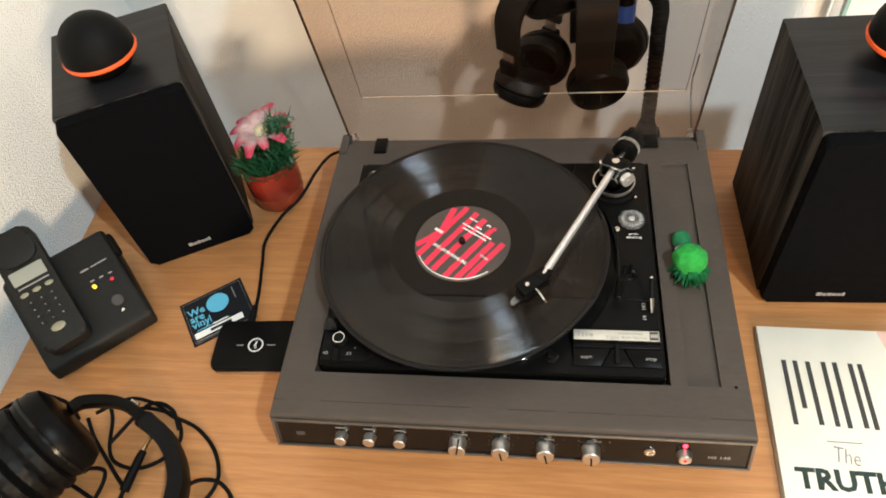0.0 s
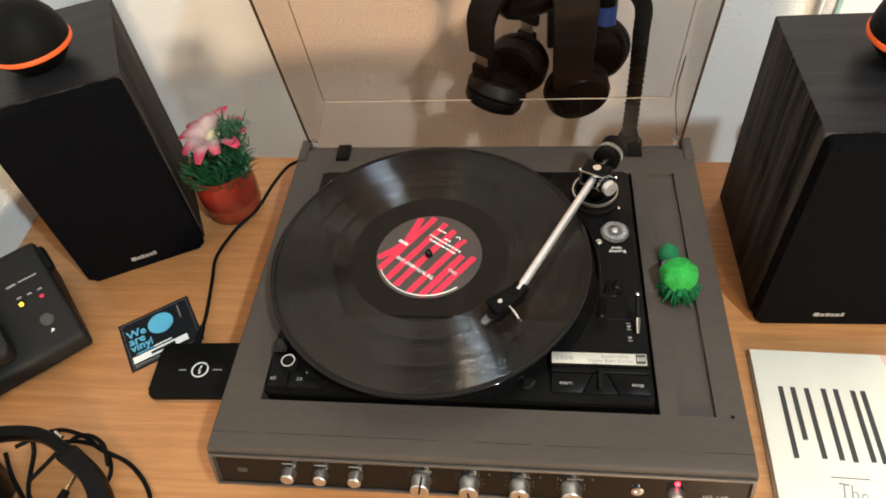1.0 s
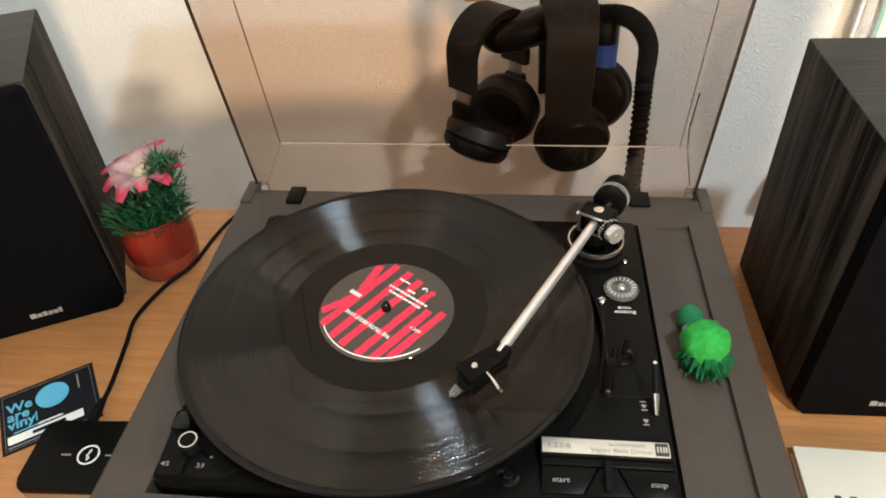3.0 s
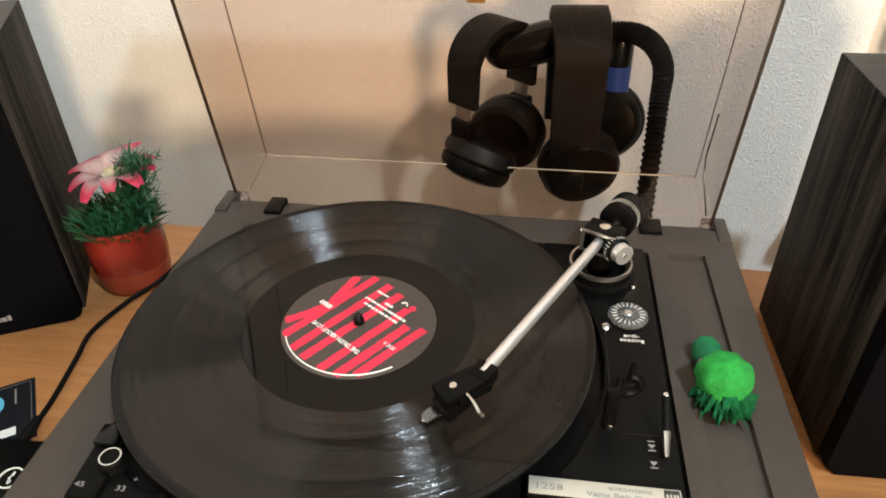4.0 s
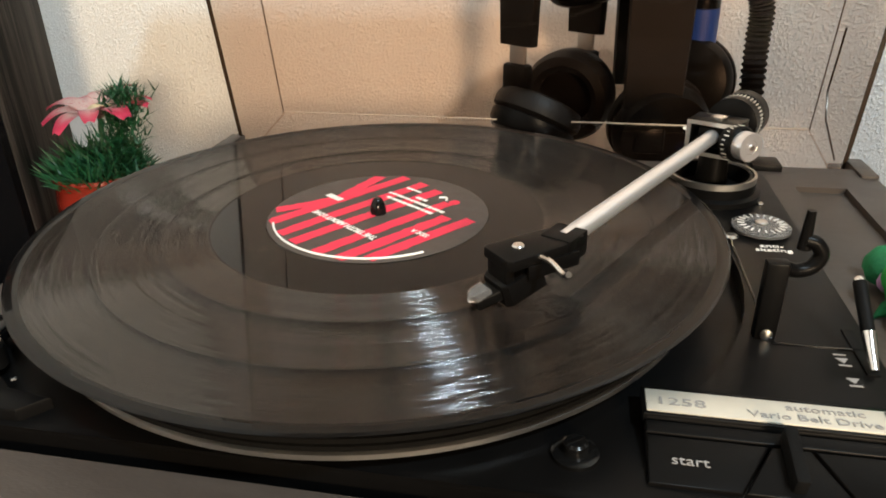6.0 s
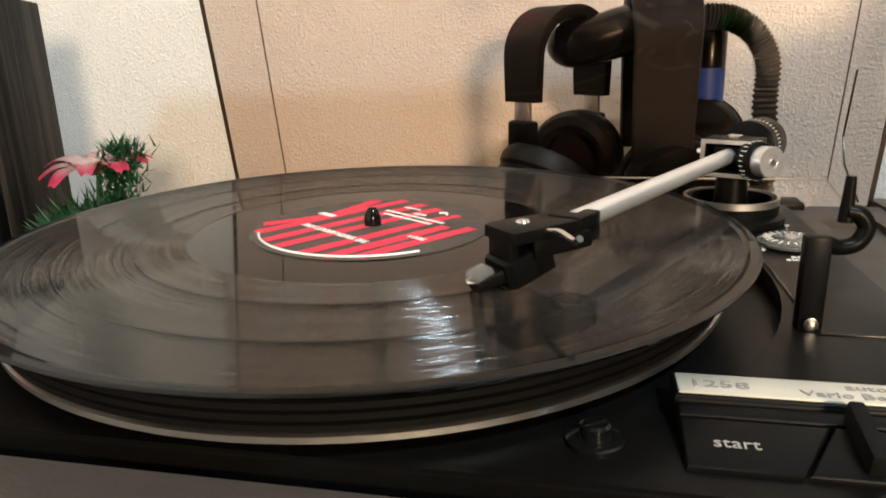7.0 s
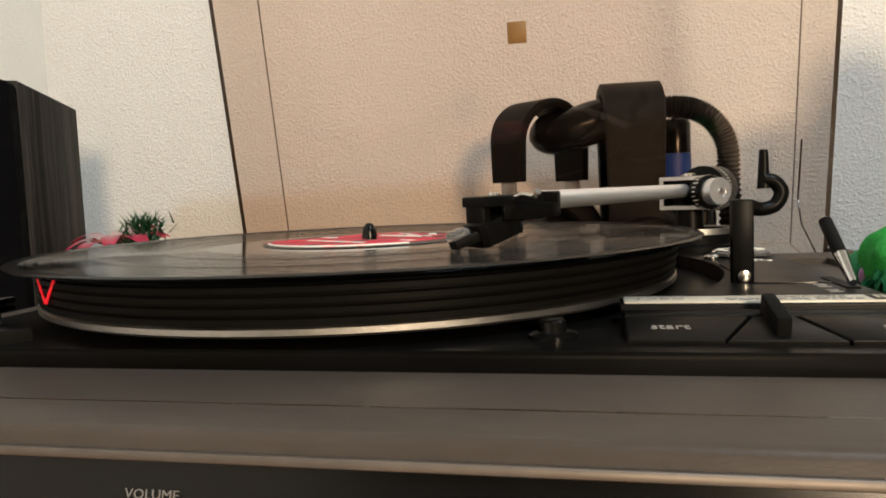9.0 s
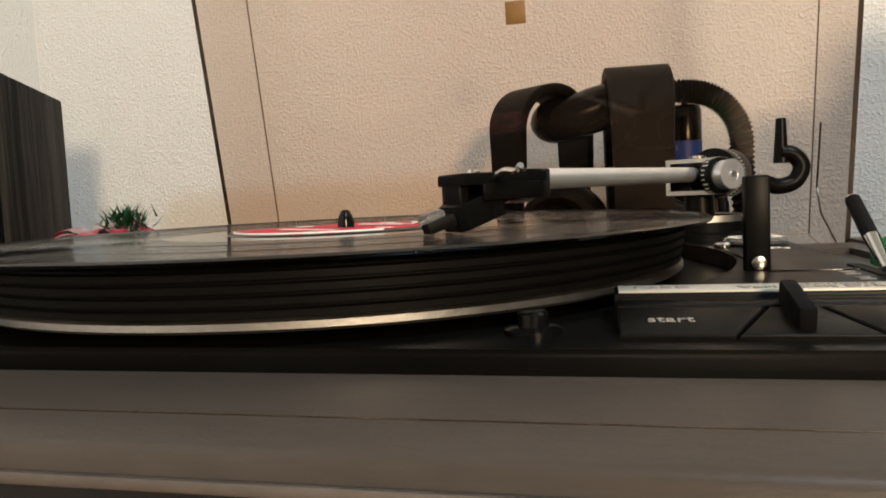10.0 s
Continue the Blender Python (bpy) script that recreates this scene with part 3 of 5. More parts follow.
part("strobe_prism", box((-0.1310, -0.1020, ZD + 0.0045), (-0.1180, -0.0880, ZD + 0.0100), 0.0012), BLACK_GLOSS, player)
# the strobe's V-shaped reflection on the platter side, put in as glowing beads
rng = random.Random(3)
for a0, z0, a1, z1 in ((230.5, 0.1240, 235.0, 0.1150), (235.0, 0.1150, 239.5, 0.1238)):
    for k in range(9):
        u = (k + 0.5) / 9
        a = a0 + (a1 - a0) * u
        part("strobe_reflection", blob((0, 0, 0), (0.0011, 0.0005, 0.0006 + 0.0004 * rng.random()), sub=1), RIM_REFLECTION, player, at=pose(0.1405 * math.cos(radians(a)), 0.1405 * math.sin(radians(a)), z0 + (z1 - z0) * u, 0, 0, a + 90))
# transit screws
for x, y in ((0.0925, -0.1180), (-0.118, 0.118)):
    sc = part("transit_screw", lathe([(0.0072, 0), (0.0072, 0.0016), (0.0055, 0.0022), (0.0040, 0.0022), (0.0038, 0.0052), (0.0030, 0.0058), (0, 0.0058)], 24), BLACK_GLOSS, player, at=pose(x, y, ZD - 0.0002))
    part("slot", box((-0.0032, -0.0004, 0.0056), (0.0032, 0.0004, 0.0060)), CHROME, sc, smooth=False, at=pose(0, 0, 0, 0, 0, 35))

# platter and spindle
part("platter_rim", lathe([(0.1300, 0.1078), (0.1380, 0.1078), (0.1396, 0.1088), (0.1396, 0.1106), (0.1380, 0.1114), (0.1300, 0.1114)], 128), ALU, player, "bright metal rim of the platter")
ribs = [(0.1300, 0.1112), (0.1365, 0.1112)]
for i in range(4):
    z = 0.1116 + 0.0032 * i
    ribs += [(0.1390 + 0.0005 * i, z), (0.1390 + 0.0005 * i, z + 0.0018), (0.1372 + 0.0005 * i, z + 0.0023), (0.1372 + 0.0005 * i, z + 0.0030)]
ribs += [(0.1395, 0.1250), (0.1380, 0.1256), (0, 0.1256)]
part("platter_mat", lathe(ribs, 128), BLACK_MATT, player, "ribbed black rubber platter mat")
part("spindle", lathe([(0, 0.1200), (0.0036, 0.1200), (0.0036, 0.1300), (0.0032, 0.1318), (0.0020, 0.1343), (0.0013, 0.1349), (0, 0.1350)], 20), BLACK_GLOSS, player)
# the arm: bearing, tube, counterweight, head
PV = Vector((0.1585, 0.0930, 0.1438))
arm = new("tonearm")
arm.parent = player
tagged(arm, "straight silver tonearm with black head and counterweight")
part("arm_base", lathe([(0.0255, 0), (0.0255, 0.004), (0.0225, 0.005), (0.0225, 0.012), (0.0190, 0.0125), (0.0185, 0.004), (0, 0.004)], 48), BLACK, arm, at=pose(PV.x, PV.y - 0.001, ZP - 0.001))
part("arm_ring", lathe([(0.0212, 0.0100), (0.0212, 0.0132), (0.0226, 0.0132), (0.0226, 0.0100)], 48), ALU, arm, at=pose(PV.x, PV.y - 0.001, ZP - 0.001))
part("arm_pillar", lathe([(0.0090, 0), (0.0080, 0.008), (0.0070, 0.022), (0, 0.022)], 24), BLACK, arm, at=pose(PV.x, PV.y, ZP + 0.003))
HEAD = Vector((0.0842, -0.0520, 0.1434))
d = (HEAD - PV).normalized()
ang = math.degrees(math.atan2(d.y, d.x))
GM = pose(PV.x, PV.y, PV.z, 0, 0, ang)        # x runs along the arm to the head
part("arm_tube", tube([PV + d * 0.006, PV.lerp(HEAD, 0.5), HEAD], 0.0037, 20), ARM_TUBE, arm)
bm = box((-0.007, -0.013, 0.0055), (0.010, 0.013, 0.0080), 0.0006, m=GM)
box((-0.007, -0.013, -0.008), (0.010, -0.0105, 0.0056), 0.0006, bm=bm, m=GM)
box((-0.007, 0.0105, -0.008), (0.010, 0.013, 0.0056), 0.0006, bm=bm, m=GM)
box((-0.007, -0.013, -0.0105), (0.010, 0.013, -0.0080), 0.0006, bm=bm, m=GM)
part("gimbal_frame", bm, BLACK, arm)
bm = box((0.0101, -0.013, 0.0058), (0.0107, 0.013, 0.0078), m=GM)
box((0.0101, -0.013, -0.0103), (0.0107, 0.013, -0.0083), bm=bm, m=GM)
box((0.0101, -0.013, -0.0082), (0.0107, -0.0108, 0.0057), bm=bm, m=GM)
part("gimbal_plate", bm, ALU, arm, "bare metal face of the bearing frame", smooth=False)
part("gimbal_core", box((-0.010, -0.0075, -0.006), (0.009, 0.0075, 0.0045), 0.0012, m=GM), BLACK, arm)
part("bearing_cap", lathe([(0.0040, 0), (0.0040, 0.0012), (0.0028, 0.0016), (0, 0.0016)], 24), CHROME, arm, at=GM @ pose(0.001, 0, 0.0080))
part("bearing_screw", lathe([(0.0022, 0), (0.0022, 0.004), (0, 0.0045)], 14), CHROME, arm, at=GM @ pose(0.002, -0.013, 0, 90, 0, 0))
dv = Vector((0.55, -0.83, 0.05)).normalized()
DM = Matrix.Translation(PV + Vector((0.0010, -0.0040, -0.0018))) @ Vector((0, 0, 1)).rotation_difference(dv).to_matrix().to_4x4()
part("dial_shaft", lathe([(0.0058, -0.004), (0.0058, 0.0080), (0, 0.0080)], 20), BLACK, arm, at=DM)
# tracking force dial with its knurled knob, to the right of the bearing
dial = part("force_dial", lathe([(0.0088, 0), (0.0092, 0.001), (0.0092, 0.0065), (0.0084, 0.0075), (0, 0.0075)], 40), BLACK, arm, at=DM @ pose(0, 0, 0.0075))
for i in range(24):
    a = 2 * math.pi * i / 24
    part("dial_mark", box((-0.0002, -0.0001, 0.0015), (0.0002, 0.0002, 0.0048 if i % 4 == 0 else 0.0035)), WHITE, dial, smooth=False, at=pose(0.0092 * math.cos(a), 0.0092 * math.sin(a), 0.0012, 0, 0, math.degrees(a) - 90))
kn = []
for i in range(72):
    a = 2 * math.pi * i / 72
    r = 0.0072 if i % 2 else 0.0070
    kn.append((r * math.cos(a), r * math.sin(a)))
fk = part("force_knob", prism(kn, 0, 0.0062, 0.0006), ARM_TUBE, arm, at=DM @ pose(0, 0, 0.0150))
part("knob_recess", lathe([(0.0036, 0.0063), (0.0028, 0.0058), (0.0014, 0.0058), (0.0014, 0.0070), (0, 0.0070)], 20), ALU, fk)
# counterweight behind
cw = part("counterweight", lathe([(0, 0), (0.0095, 0), (0.0134, 0.002), (0.0134, 0.0085), (0.0127, 0.0090), (0.0127, 0.0145), (0.0134, 0.0150), (0.0134, 0.0250), (0.0120, 0.0270), (0, 0.0270)], 40), BLACK, arm, at=GM @ pose(-0.0190, 0, 0.0005, 0, -90, 0))
for i in range(40):
    a = 2 * math.pi * i / 40
    part("rib", box((-0.00035, -0.0002, 0), (0.00035, 0.0006, 0.0046)), STRIP, cw, smooth=False, at=pose(0.0127 * math.cos(a), 0.0127 * math.sin(a), 0.0095, 0, 0, math.degrees(a) - 90))
part("counterweight_shaft", lathe([(0.0032, 0), (0.0032, 0.016), (0, 0.016)], 16), CHROME, arm, at=GM @ pose(-0.006, 0, 0.0005, 0, -90, 0))
# head with cartridge, angled inwards
HM = pose(HEAD.x, HEAD.y, HEAD.z + 0.0013, 0, 1, ang - 22)
out = [(-0.006, -0.0050), (0.004, -0.0075), (0.0275, -0.0085), (0.0290, -0.0070), (0.0290, 0.0070), (0.0275, 0.0085), (0.004, 0.0075), (-0.006, 0.0050)]
head = part("headshell", prism(out, -0.0022, 0.0016, 0.0008, m=HM), BLACK, arm)
bm = box((-0.001, -0.0085, -0.0075), (0.021, -0.0070, -0.002), 0.0004, m=HM)
box((-0.001, 0.0070, -0.0075), (0.021, 0.0085, -0.002), 0.0004, bm=bm, m=HM)
part("headshell_cheek", bm, BLACK, arm)
TM = pose(HEAD.x, HEAD.y, HEAD.z, 0, 0, ang)
part("head_collar", box((-0.0075, -0.0062, -0.0062), (0.0060, 0.0062, 0.0034), 0.0008, m=TM), BLACK, arm)
part("head_screw", lathe([(0.0023, 0), (0.0023, 0.0006), (0.0019, 0.0011), (0, 0.0011)], 18), CHROME, arm, at=HM @ pose(0.0195, 0, 0.0016))
CM = HM @ pose(0.004, 0, -0.0014, 0, 17, 0)        # the cartridge hangs at a slant under the shell
part("cartridge_clip", box((-0.004, -0.0062, -0.0046), (0.0150, 0.0062, -0.0008), 0.0006, m=CM), BLACK, arm)
part("cartridge", prism([(0.0110, -0.0072), (0.0255, -0.0072), (0.0275, -0.0055), (0.0275, 0.0055), (0.0255, 0.0072), (0.0110, 0.0072)], -0.0078, 0.0008, 0.0009, m=CM), BLACK, arm)
part("stylus_holder", prism([(0.0260, -0.0048), (0.0365, -0.0026), (0.0365, 0.0026), (0.0260, 0.0048)], -0.0050, -0.0012, 0.0006, m=CM), BLACK, arm)
part("stylus_guard", prism([(0.0300, -0.0032), (0.0360, -0.0028), (0.0382, 0.0), (0.0360, 0.0028), (0.0300, 0.0032)], -0.0014, 0.0014, 0.0008, m=CM), CRYSTAL, arm, "clear plastic stylus guard")
part("stylus", tube([CM @ Vector((0.0345, 0, -0.0045)), CM @ Vector((0.0352, 0, -0.0062))], 0.0005, 8), CHROME, arm)
part("head_bracket", box((0.0250, -0.0060, -0.0130), (0.0285, 0.0060, -0.0015), 0.0006, m=HM), BLACK, arm)
for i, y in enumerate((-0.0035, -0.0012, 0.0012, 0.0035)):
    part("wire", tube(smooth_path([HM @ Vector((-0.003, y, -0.003)), HM @ Vector((0.000, y * 1.2, -0.008)), HM @ Vector((0.006, y, -0.0085))], 5), 0.0005, 6), ALU, arm)
part("finger_lift", tube(smooth_path([HM @ Vector((0.016, 0.0075, 0.0)), HM @ Vector((0.017, 0.0150, 0.0015)), HM @ Vector((0.0185, 0.0235, 0.0010)), HM @ Vector((0.0190, 0.0265, 0.0026))], 6), lambda t: 0.0011, 10), CHROME, arm)
# arm rest
rest = new("arm_rest")
rest.parent = player
bm = box((0.1535, -0.0545, ZP - 0.001), (0.1610, -0.0490, 0.1410), 0.0008)
part("post", bm, BLACK, rest)
hook = smooth_path([(0.1600, -0.0515, 0.1385), (0.1640, -0.0505, 0.1372), (0.1690, -0.0495, 0.1385), (0.1712, -0.0490, 0.1430), (0.1690, -0.0485, 0.1468), (0.1655, -0.0482, 0.1478)], 6)
part("hook", tube(hook, 0.0026, 12), BLACK, rest)
part("spike", tube([(0.1655, -0.0482, 0.1445), (0.1655, -0.0480, 0.1500), (0.1656, -0.0478, 0.1585)], lambda t: 0.0024 - 0.0009 * t, 12), BLACK, rest)
part("rest_screw", lathe([(0.0022, 0), (0.0022, 0.0008), (0, 0.0014)], 16), CHROME, rest, at=pose(0.1572, -0.0549, 0.1135, 90, 0, 0))
part("rest_lock", tube(smooth_path([(0.1575, -0.044, ZP + 0.002), (0.1630, -0.030, ZP + 0.004), (0.1660, -0.018, ZP + 0.003)], 6), 0.0022, 10), BLACK, rest)
# arm panel details
dial = part("anti_skating_dial", lathe([(0.0135, 0), (0.0135, 0.0014), (0.0120, 0.0024), (0, 0.0024)], 48), CRYSTAL, player, "clear round anti-skating dial", at=pose(0.1755, 0.0445, ZP + 0.0009))
part("dial_face", lathe([(0.0128, 0.0002), (0.0128, 0.0009), (0, 0.0009)], 40), BLACK, dial, at=pose(0, 0, -0.0003))
part("dial_hub", lathe([(0.0030, 0.0024), (0.0030, 0.0032), (0.0022, 0.0038), (0, 0.0038)], 20), ALU, dial)
for i in range(20):
    a = radians(18 * i)
    bar("scale_mark", 0.0078, -0.0002, 0.0112, 0.0002, 0.0024, WHITE, dial, pose(0, 0, 0, 0, 0, math.degrees(a)))
letters("anti_lettering", "anti-", 0.0044, WHITE, player, pose(0.1765, 0.0245, ZP + 0.0002), "CENTER", 1.3)
letters("skating_lettering", "skating", 0.0044, WHITE, player, pose(0.1765, 0.0203, ZP + 0.0002), "CENTER", 1.3)
for x, y, r in ((0.1600, 0.0320, 0.0034), (0.1818, 0.0774, 0.0018), (0.182, 0.121, 0.0018)):
    s = part("panel_screw", lathe([(r, 0), (r, r * 0.5), (r * 0.7, r * 0.75), (0, r * 0.75)], 18), CHROME, player, at=pose(x, y, ZP - 0.0002))
    part("slot", box((-r * 0.7, -r * 0.12, r * 0.70), (r * 0.7, r * 0.12, r * 0.80)), GREY_DARK, s, smooth=False, at=pose(0, 0, 0, 0, 0, 30))
part("panel_groove", box((0.1590, -0.0350, ZP - 0.001), (0.1600, 0.0290, ZP + 0.0006), 0.0003), BLACK_GLOSS, player)
part("panel_groove", box((0.1590, -0.0575, ZP - 0.001), (0.1925, -0.0565, ZP + 0.0005), 0.0002), BLACK_GLOSS, player)
# cueing lever and its signs
part("lever_slot", box((0.1855, -0.0720, ZP - 0.001), (0.1895, -0.0440, ZP + 0.0005)), BLACK_MATT, player, smooth=False)
lev = part("cue_lever", tube([(0.1872, -0.0720, ZP + 0.002), (0.1870, -0.0610, ZP + 0.0100)], lambda t: 0.0014 + 0.0010 * t, 14), CHROME, player)
part("lever_grip", tube([(0.1870, -0.0608, ZP + 0.0100), (0.1868, -0.0455, ZP + 0.0208)], lambda t: 0.0023, 16), BLACK_MATT, lev)
part("lever_tip", blob((0.1868, -0.0448, ZP + 0.0213), (0.0021, 0.0021, 0.0015), sub=2), CHROME, lev)
for y in (-0.0670, -0.0785):
    tri_pts = [(0.1782, y + 0.0040), (0.1802, y + 0.0010), (0.1822, y + 0.0040)]
    part("cue_sign", prism(tri_pts, ZP, ZP + 0.0003), GREY_PRINT, player, smooth=False)
    bar("cue_sign", 0.1782, y - 0.0004, 0.1822, y + 0.0003, ZP, GREY_PRINT, player)
bar("cue_sign", 0.1782, -0.0610, 0.1822, -0.0604, ZP, GREY_PRINT, player)

# the smoked lid, open and leaning a little forward; local x across, y up the lid's top panel, z towards its open side
LM = Matrix(((1, 0, 0, 0), (0, -0.175, -0.9846, 0.2705), (0, 0.9846, -0.175, 0.0965), (0, 0, 0, 1)))
LX0, LX1, LH, LD, TH = -0.1640, 0.2590, 0.345, 0.078, 0.0028
lid = new("dust_cover")
lid.parent = player
lid.matrix_basis = LM
tagged(lid, "smoked brown transparent acrylic lid, standing open")


def sheet(name, lo, hi, edges):
    ob = part(name, box(lo, hi), SMOKED, lid, smooth=False)
    for a, b in edges:
        part("edge", box(a, b), SMOKED_EDGE, lid, smooth=False)
    return ob


sheet("top_panel", (LX0 + TH, TH, 0), (LX1 - TH, LH, TH), [])
sheet("back_panel", (LX0 + TH, 0, 0), (LX1 - TH, TH - 0.0002, LD - 0.004), [((LX0 + TH, 0, LD - 0.0038), (LX1 - TH, TH - 0.0002, LD - 0.0030))])
for x0, x1 in ((LX0, LX0 + TH - 0.0002), (LX1 - TH + 0.0002, LX1)):
    sheet("side_panel", (x0, 0, 0), (x1, LH, LD), [((x0, 0.012, LD + 0.0001), (x1, LH, LD + 0.0011))])
sheet("front_panel", (LX0 + TH, LH + 0.0002, 0), (LX1 - TH, LH + TH, LD), [((LX0, LH + 0.0002, LD + 0.0001), (LX1, LH + TH, LD + 0.0011))])
for x in (LX0 + TH, LX1 - TH - 0.0009):
    part("corner_seam", box((x, TH, TH), (x + 0.0008, LH, TH + 0.0008)), SEAM_DARK, lid, smooth=False)
# bottom seam, its bright glint put into the colour
part("corner_seam", box((LX0 + TH, TH, TH), (LX1 - TH, TH + 0.0008, TH + 0.0008)), SEAM_GLINT, lid, "glued seam of the lid, its glint painted pale", smooth=False)
seam = [(LX1 - TH - 0.0006, y, z) for y, z in ((0.085, 0.020), (0.040, 0.018), (0.024, 0.030), (0.012, 0.066))]
part("lid_stay", tube(seam, 0.0007, 6), SMOKED_EDGE, lid)
for x in (LX0 - 0.002, LX1 - 0.007):
    part("hinge_tab", box((x, -0.004, LD - 0.012), (x + 0.009, 0.010, LD + 0.003), 0.001), CRYSTAL, lid)

part("sticker", box((0.0438, 0.1692, TH + 0.0001), (0.0586, 0.1856, TH + 0.0007), 0.0002), BROWN, lid, "small square brown sticker")

# ---- the record ----
disc = thing("vinyl_record", "black long-playing record with red-striped label on the platter", "record", pose(0, 0, 0.1257))
part("disc", lathe([(0.0036, 0.0014), (0.0502, 0.0014), (0.0506, 0.0011), (0.0509, 0.0011), (0.0738, 0.0011), (0.0740, 0.0011), (0.0744, 0.0013), (0.0747, 0.0013), (0.1452, 0.0013), (0.1455, 0.0013), (0.1468, 0.0018), (0.1470, 0.0018), (0.1493, 0.0018), (0.1495, 0.0018), (0.1505, 0.0012), (0.1500, 0.0004), (0.1480, 0), (0.0036, 0)], 192), VINYL, disc, "black grooved vinyl")
SHINE = material("smooth_vinyl", (0.0025, 0.0022, 0.0022), 0.10, vary=0.0, spec=0.5)


def groove_ring(name, r, w):
    """A smooth rounded ring between the tracks."""
    prof = [(r + w * math.cos(radians(180 - 30 * k)), 0.00122 + w * 0.75 * math.sin(radians(180 - 30 * k))) for k in range(7)]
    part(name, lathe(prof, 200), SHINE, disc)


for r in (0.0935, 0.1205):
    groove_ring("track_gap", r, 0.00022)
label = part("label", lathe([(0.0036, 0.00142), (0.0036, 0.00162), (0.0498, 0.00162), (0.0500, 0.00142)], 96), PAPER_DARK, disc, "dark brown paper label with red print")
SPIN = pose(0, 0, 0.00165, 0, 0, 145.2)


def brush(points, w, seed):
    """A rough red brush stroke, kept inside the label's round edge."""
    path = smooth_path([(x, y, 0) for x, y in points], 10)
    left, right = [], []
    for k, q in enumerate(path):
        d = (path[min(k + 1, len(path) - 1)] - path[max(k - 1, 0)]).normalized()
        side = Vector((-d.y, d.x, 0))
        for edge, sign in ((left, 1), (right, -1)):
            v = q + side * sign * (w / 2 + 0.0007 * noise.noise(Vector((k * 0.7, seed * 5.1 + sign * 9, 3))))
            if v.length > 0.0492:
                v = v.normalized() * 0.0492
            edge.append((v.x, v.y))
    bm = bmesh.new()
    rows = [[bm.verts.new((*p, z)) for p in (a, b) for z in (0.0, 0.00012)] for a, b in zip(left, right)]
    for a, b in zip(rows, rows[1:]):
        for i, j in ((1, 3), (3, 2), (2, 0), (0, 1)):
            bm.faces.new((a[i], a[j], b[j], b[i]))
    bm.faces.new((rows[0][0], rows[0][1], rows[0][3], rows[0][2]))
    bm.faces.new((rows[-1][0], rows[-1][2], rows[-1][3], rows[-1][1]))
    bmesh.ops.recalc_face_normals(bm, faces=bm.faces)
    part("red_stroke", bm, RED, label, smooth=False, at=SPIN @ pose(0, 0, 0.00001 * seed))


for k, (pts, w) in enumerate((
        (((-0.0335, 0.0330), (-0.0350, 0.0), (-0.0365, -0.0230)), 0.0062),
        (((-0.0245, 0.0420), (-0.0255, 0.010), (-0.0262, -0.0180)), 0.0064),
        (((-0.0130, 0.0440), (-0.0140, 0.010), (-0.0150, -0.0300)), 0.0062),
        (((0.0020, 0.0450), (0.0010, 0.0), (-0.0005, -0.0380)), 0.0062),
        (((0.0135, 0.0440), (0.0130, 0.0), (0.0120, -0.0400)), 0.0062),
        (((0.0270, 0.0410), (0.0262, 0.0), (0.0255, -0.0400)), 0.0066),
        (((0.0375, 0.0310), (0.0320, 0.0160), (0.0275, -0.0020)), 0.0064),
        (((0.0275, 0.0020), (0.0325, -0.0160), (0.0365, -0.0320)), 0.0064))):
    brush(pts, w, k + 1)
letters("title_lettering", "THE TRUTH ABOUT LOVE", 0.0046, WHITE, label, SPIN @ pose(0.001, 0.0175, 0.00024), "CENTER", 0.82, bold=0.0001)
letters("side_lettering", "SIDE A", 0.0040, WHITE, label, SPIN @ pose(-0.0305, 0.0010, 0.00024), "CENTER", 0.85)
rng = random.Random(21)
for x0, x1, y, h in ((-0.022, 0.0155, -0.0210, 0.0020), (-0.019, 0.012, -0.0165, 0.0020), (-0.006, 0.001, -0.0255, 0.0024), (0.004, 0.0145, -0.0308, 0.0016)):
    x = x0
    while x < x1:
        w = rng.uniform(0.0018, 0.0050)
        bar("print_line", x, y, min(x + w, x1), y + h * rng.uniform(0.75, 1.0), 0.00022, WHITE, label, SPIN)
        x += w + 0.0008
for k in range(6):
    bar("print_line", 0.0250 + 0.0018 * k, 0.0008, 0.0262 + 0.0018 * k, 0.0042, 0.00022, WHITE, label, SPIN)
part("crescent_print", tube(smooth_path([(-0.0120, -0.0318, 0), (-0.0095, -0.0340, 0), (-0.0070, -0.0318, 0)], 5), 0.0006, 6), WHITE, label, at=SPIN @ pose(0, 0, 0.0002))
part("dot_print", lathe([(0.0026, 0), (0.0026, 0.0002), (0, 0.0002)], 20), RED, label, at=SPIN @ pose(-0.0165, -0.0325, 0))
arc = [(0.0470 * math.cos(radians(a)), 0.0470 * math.sin(radians(a)), 0.0002) for a in range(58, 164, 3)]
part("white_arc", tube(arc, 0.00055, 6), WHITE, label, at=SPIN)

# ---- loudspeakers ----
SW, SD, SH = 0.1410, 0.184, 0.2440


